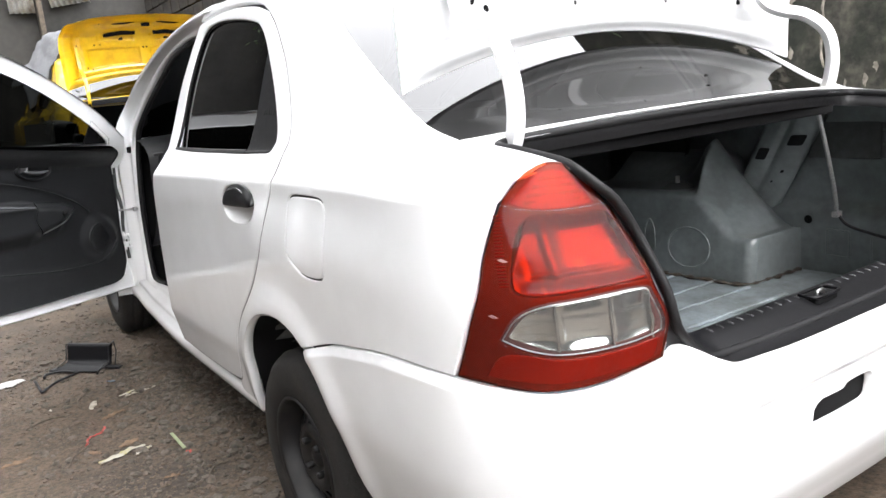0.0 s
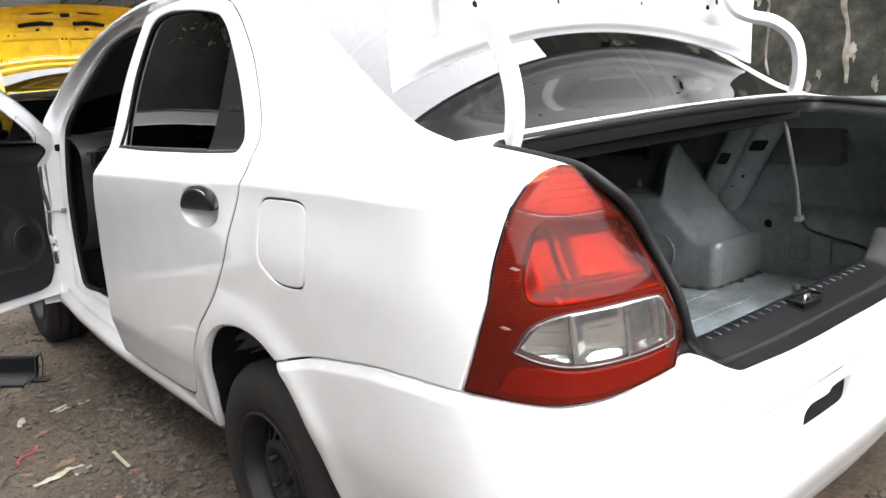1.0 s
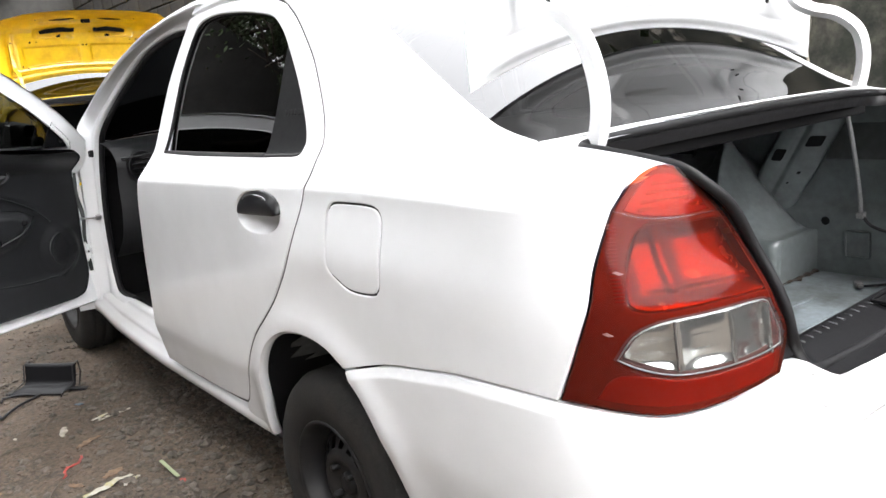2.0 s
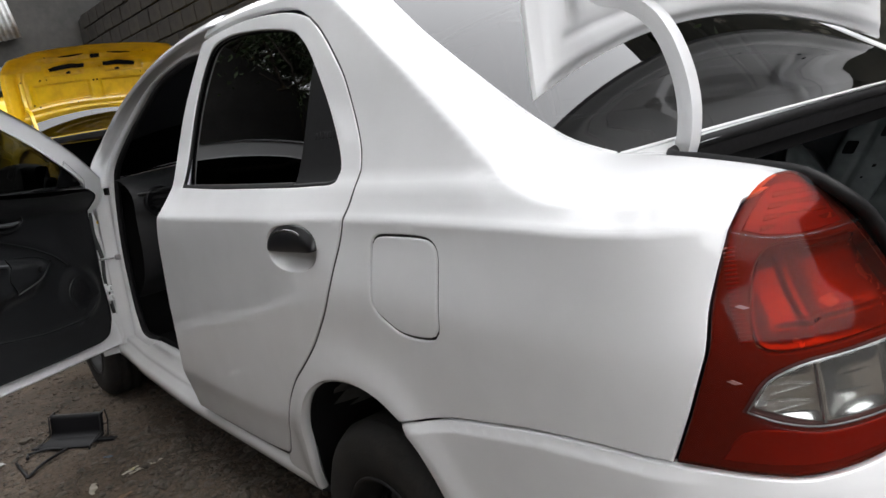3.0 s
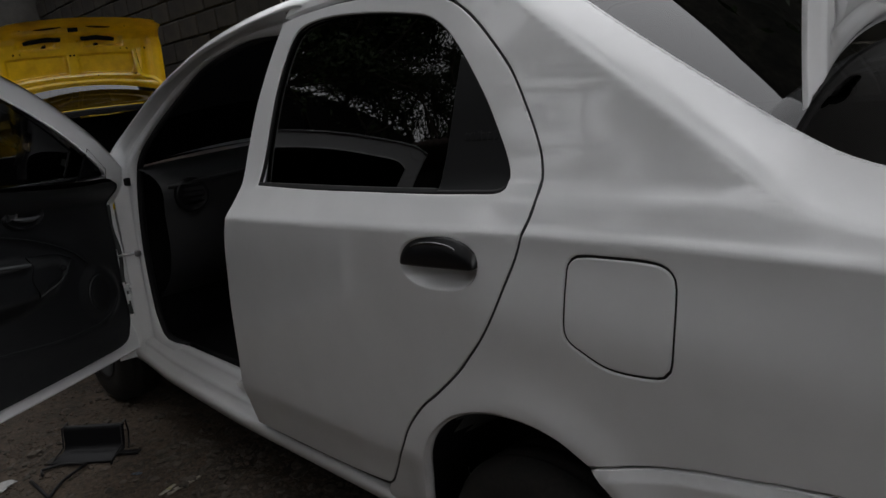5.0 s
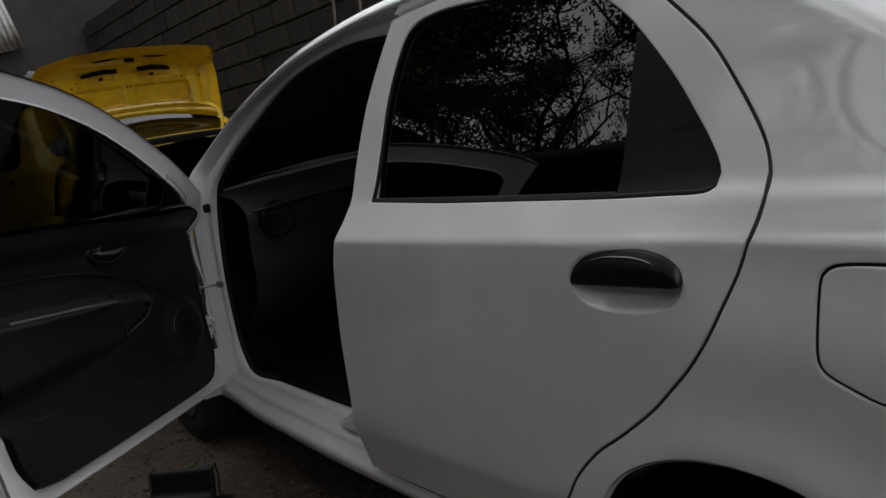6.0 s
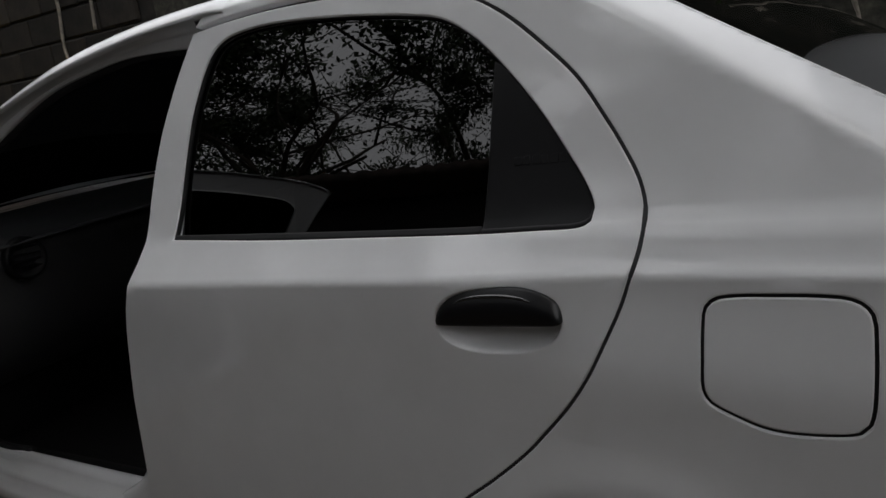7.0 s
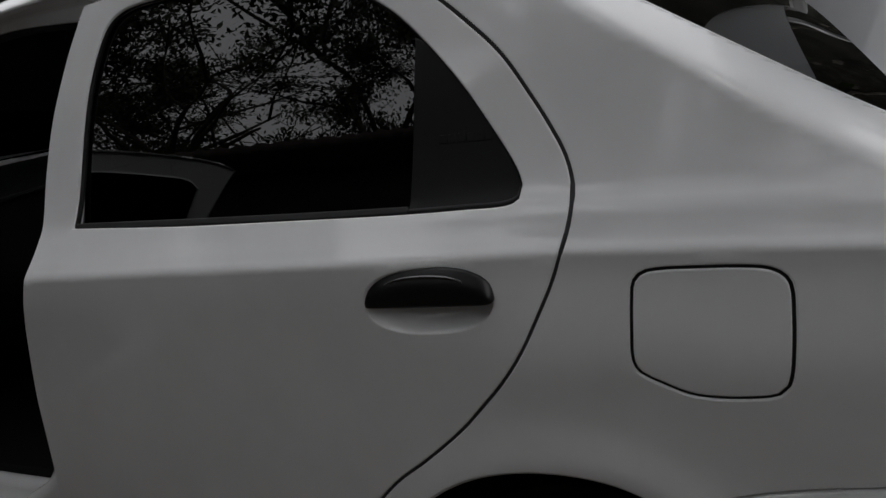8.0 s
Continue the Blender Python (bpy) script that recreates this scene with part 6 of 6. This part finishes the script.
scrap("foil_wrapper", (-1.38, 2.22), .14, .18, -70, FOIL, "crumpled white foil wrapper", "wrapper", 8, .05, 6)
scrap("dry_leaf", (-1.43, 1.29), .05, .12, -75, DRY_LEAF, "brown dry leaf on the dirt", "leaf", 9, .02)
scrap("paper_scrap", (-1.266, 1.734), .018, .03, 10, PAPER, "small white paper crumb", "paper", 10)
scrap("blue_scrap", (-1.01, 1.87), .03, .05, 40, BLUE_BIT, "faded blue plastic scrap", "scrap", 11, .02)
scrap("red_scrap", (-.94, .925), .03, .035, 10, RED_STRIP, "small red plastic scrap", "scrap", 12, .02)
scrap("dry_leaf", (-1.20, 1.15), .04, .07, 30, DRY_LEAF, "brown dry leaf on the dirt", "leaf", 13, .02)
scrap("dry_leaf", (-1.03, .80), .03, .06, 80, DRY_LEAF, "brown dry leaf on the dirt", "leaf", 15, .02)
stick = tagged(part("plastic_stick", block("plastic_stick", (-.006, -.065, .012), (.006, .065, .016), .002), GREEN_STICK), "pale green flat plastic stick", "stick")
stick.matrix_basis = pose(-.955, .998, .006, 6, 0, 4)
for i, (x, y, l, a) in enumerate(((-1.25, 1.16, .18, 60), (-1.02, 1.64, .12, 80), (-.80, 1.55, .10, 20), (-1.15, 1.72, .16, 75), (-.9, .75, .1, 40), (-1.3, 1.6, .14, 15), (-.68, 1.9, .1, 55))):
    twig = tagged(part("twig", tube("twig", smooth_line([(-l / 2, 0, .006), (0, .012, .012), (l / 2, -.006, .008)], .02), .0035, 6), BARK), "thin dry brown twig", "twig", group="twigs on the dirt")
    twig.matrix_basis = pose(x, y, ground_z(x, y), 0, 0, a)


# ---- behind the camera: a shed and trees, which the car's paint and glass mirror ----
shed = thing("shed", "low dark shed with a clay tile roof beside the yard", "shed")
part("shed_wall", block("shed_wall", (-7.6, -5.5, -.1), (-4.9, 19.0, 3.02), .02), PLASTER, shed, "dark stained plaster wall")
rows = []
for y in np.linspace(-6, 19.5, 380):
    bump = .03 * abs(math.sin(y * math.pi / .22))
    rows.append([Vector((-4.5, y, 2.97 + bump)), Vector((-4.5, y, 3.05 + bump)), Vector((-6.2, y, 3.65 + bump)), Vector((-8.1, y, 3.02 + bump)), Vector((-8.1, y, 2.94))])
part("shed_roof", loft("shed_roof", rows, closed=True), ROOF_TILE, shed, "dark clay tile roof")


def tree(name, at, height, spread_r, seed, leaves, label):
    """A tapered trunk with forking limbs, and leaves in clumps along the twigs."""
    rng = random.Random(seed)
    t = thing(name, label, "tree", pose(*at))
    tips, wood = [], []

    def limb(p, d, length, r, level):
        line = [p]
        for k in range(6):
            d = (d + Vector((rng.uniform(-.22, .22), rng.uniform(-.22, .22), rng.uniform(-.10, .16)))).normalized()
            line.append(line[-1] + d * length / 6)
        wood.append(tube("w", line, lambda f: r * (1 - .6 * f), 7 if level < 2 else 5))
        if level >= 3:
            tips.extend(line[2:])
            return
        for k in range(4 if level else 7):
            f = rng.uniform(.45, 1.0)
            q = spread(line, f)
            a = rng.uniform(0, 2 * math.pi)
            out = Vector((math.cos(a), math.sin(a), rng.uniform(-.1, .6)))
            limb(q, (d * .5 + out).normalized(), length * rng.uniform(.5, .7) * (spread_r / 3.2 if level == 0 else 1), r * .5, level + 1)
    limb(Vector((0, 0, -.1)), Vector((0, 0, 1)), height * .55, height * .016, 0)
    part("trunk", joined("trunk", wood), BARK, t, "rough brown trunk and limbs")
    g = np.random.default_rng(seed)
    base = np.array([p[:] for p in tips])
    base = base[g.permutation(len(base))[:int(len(base) * .10)]]
    c = base[g.integers(0, len(base), leaves)] + g.normal(0, 1, (leaves, 3)) * (.30, .30, .15)
    c[:leaves // 8, 2] -= g.uniform(.2, 1.2, leaves // 8)
    a = g.normal(0, 1, (leaves, 3))
    a /= np.linalg.norm(a, axis=1)[:, None]
    b = np.cross(a, g.normal(0, 1, (leaves, 3)))
    b /= np.linalg.norm(b, axis=1)[:, None]
    l = g.uniform(.038, .082, (leaves, 1))
    v = np.stack([c - a * l, c + b * l * .42, c + a * l, c - b * l * .42], 1).reshape(-1, 3)
    me = bpy.data.meshes.new("crown")
    me.from_pydata(v.tolist(), [], (np.arange(leaves)[:, None] * 4 + np.array([0, 1, 2, 3])).tolist())
    part("crown", me, LEAF, t, "open crown of small green leaves")
    return t


for x, y, h, r, k, n in ((-8.6, 1.0, 9.5, 5.2, 11, 40000), (-8.6, 5.2, 9.8, 5.2, 12, 46000), (-8.9, 9.4, 9.0, 5.0, 14, 40000), (-7.9, -2.8, 9.0, 4.8, 13, 30000), (-4.6, 15.6, 10.5, 5.2, 15, 44000),
                         (-8.8, 14.2, 10.0, 5.2, 16, 26000), (-1.8, 15.2, 10.5, 5.4, 18, 60000), (-8.0, -7.4, 9.0, 5.0, 21, 40000), (-4.4, -2.0, 12.5, 3.0, 23, 70000), (-4.1, 12.6, 11.0, 4.0, 24, 50000)):
    tree("tree", (x, y, 0), h, r, k, n, "tall leafy tree rising beyond the yard")
for x, y, h, k in ((3.6, -3.4, 3.6, 31), (3.9, -1.2, 3.8, 32), (3.6, 1.0, 3.6, 33), (3.9, 3.2, 3.7, 34), (3.6, 5.6, 3.8, 35)):
    tree("tree", (x, y, 0), h, 3.2, k, 26000, "bushy tree behind the block wall")

# ---- the blocks of the east wall ----
for row in range(15):
    for k in range(19):
        y = 3.92 + k * .402 + (.2 if row % 2 else 0)
        z = .04 + row * .206
        if y > 11.0 or rng.random() < .04:
            continue
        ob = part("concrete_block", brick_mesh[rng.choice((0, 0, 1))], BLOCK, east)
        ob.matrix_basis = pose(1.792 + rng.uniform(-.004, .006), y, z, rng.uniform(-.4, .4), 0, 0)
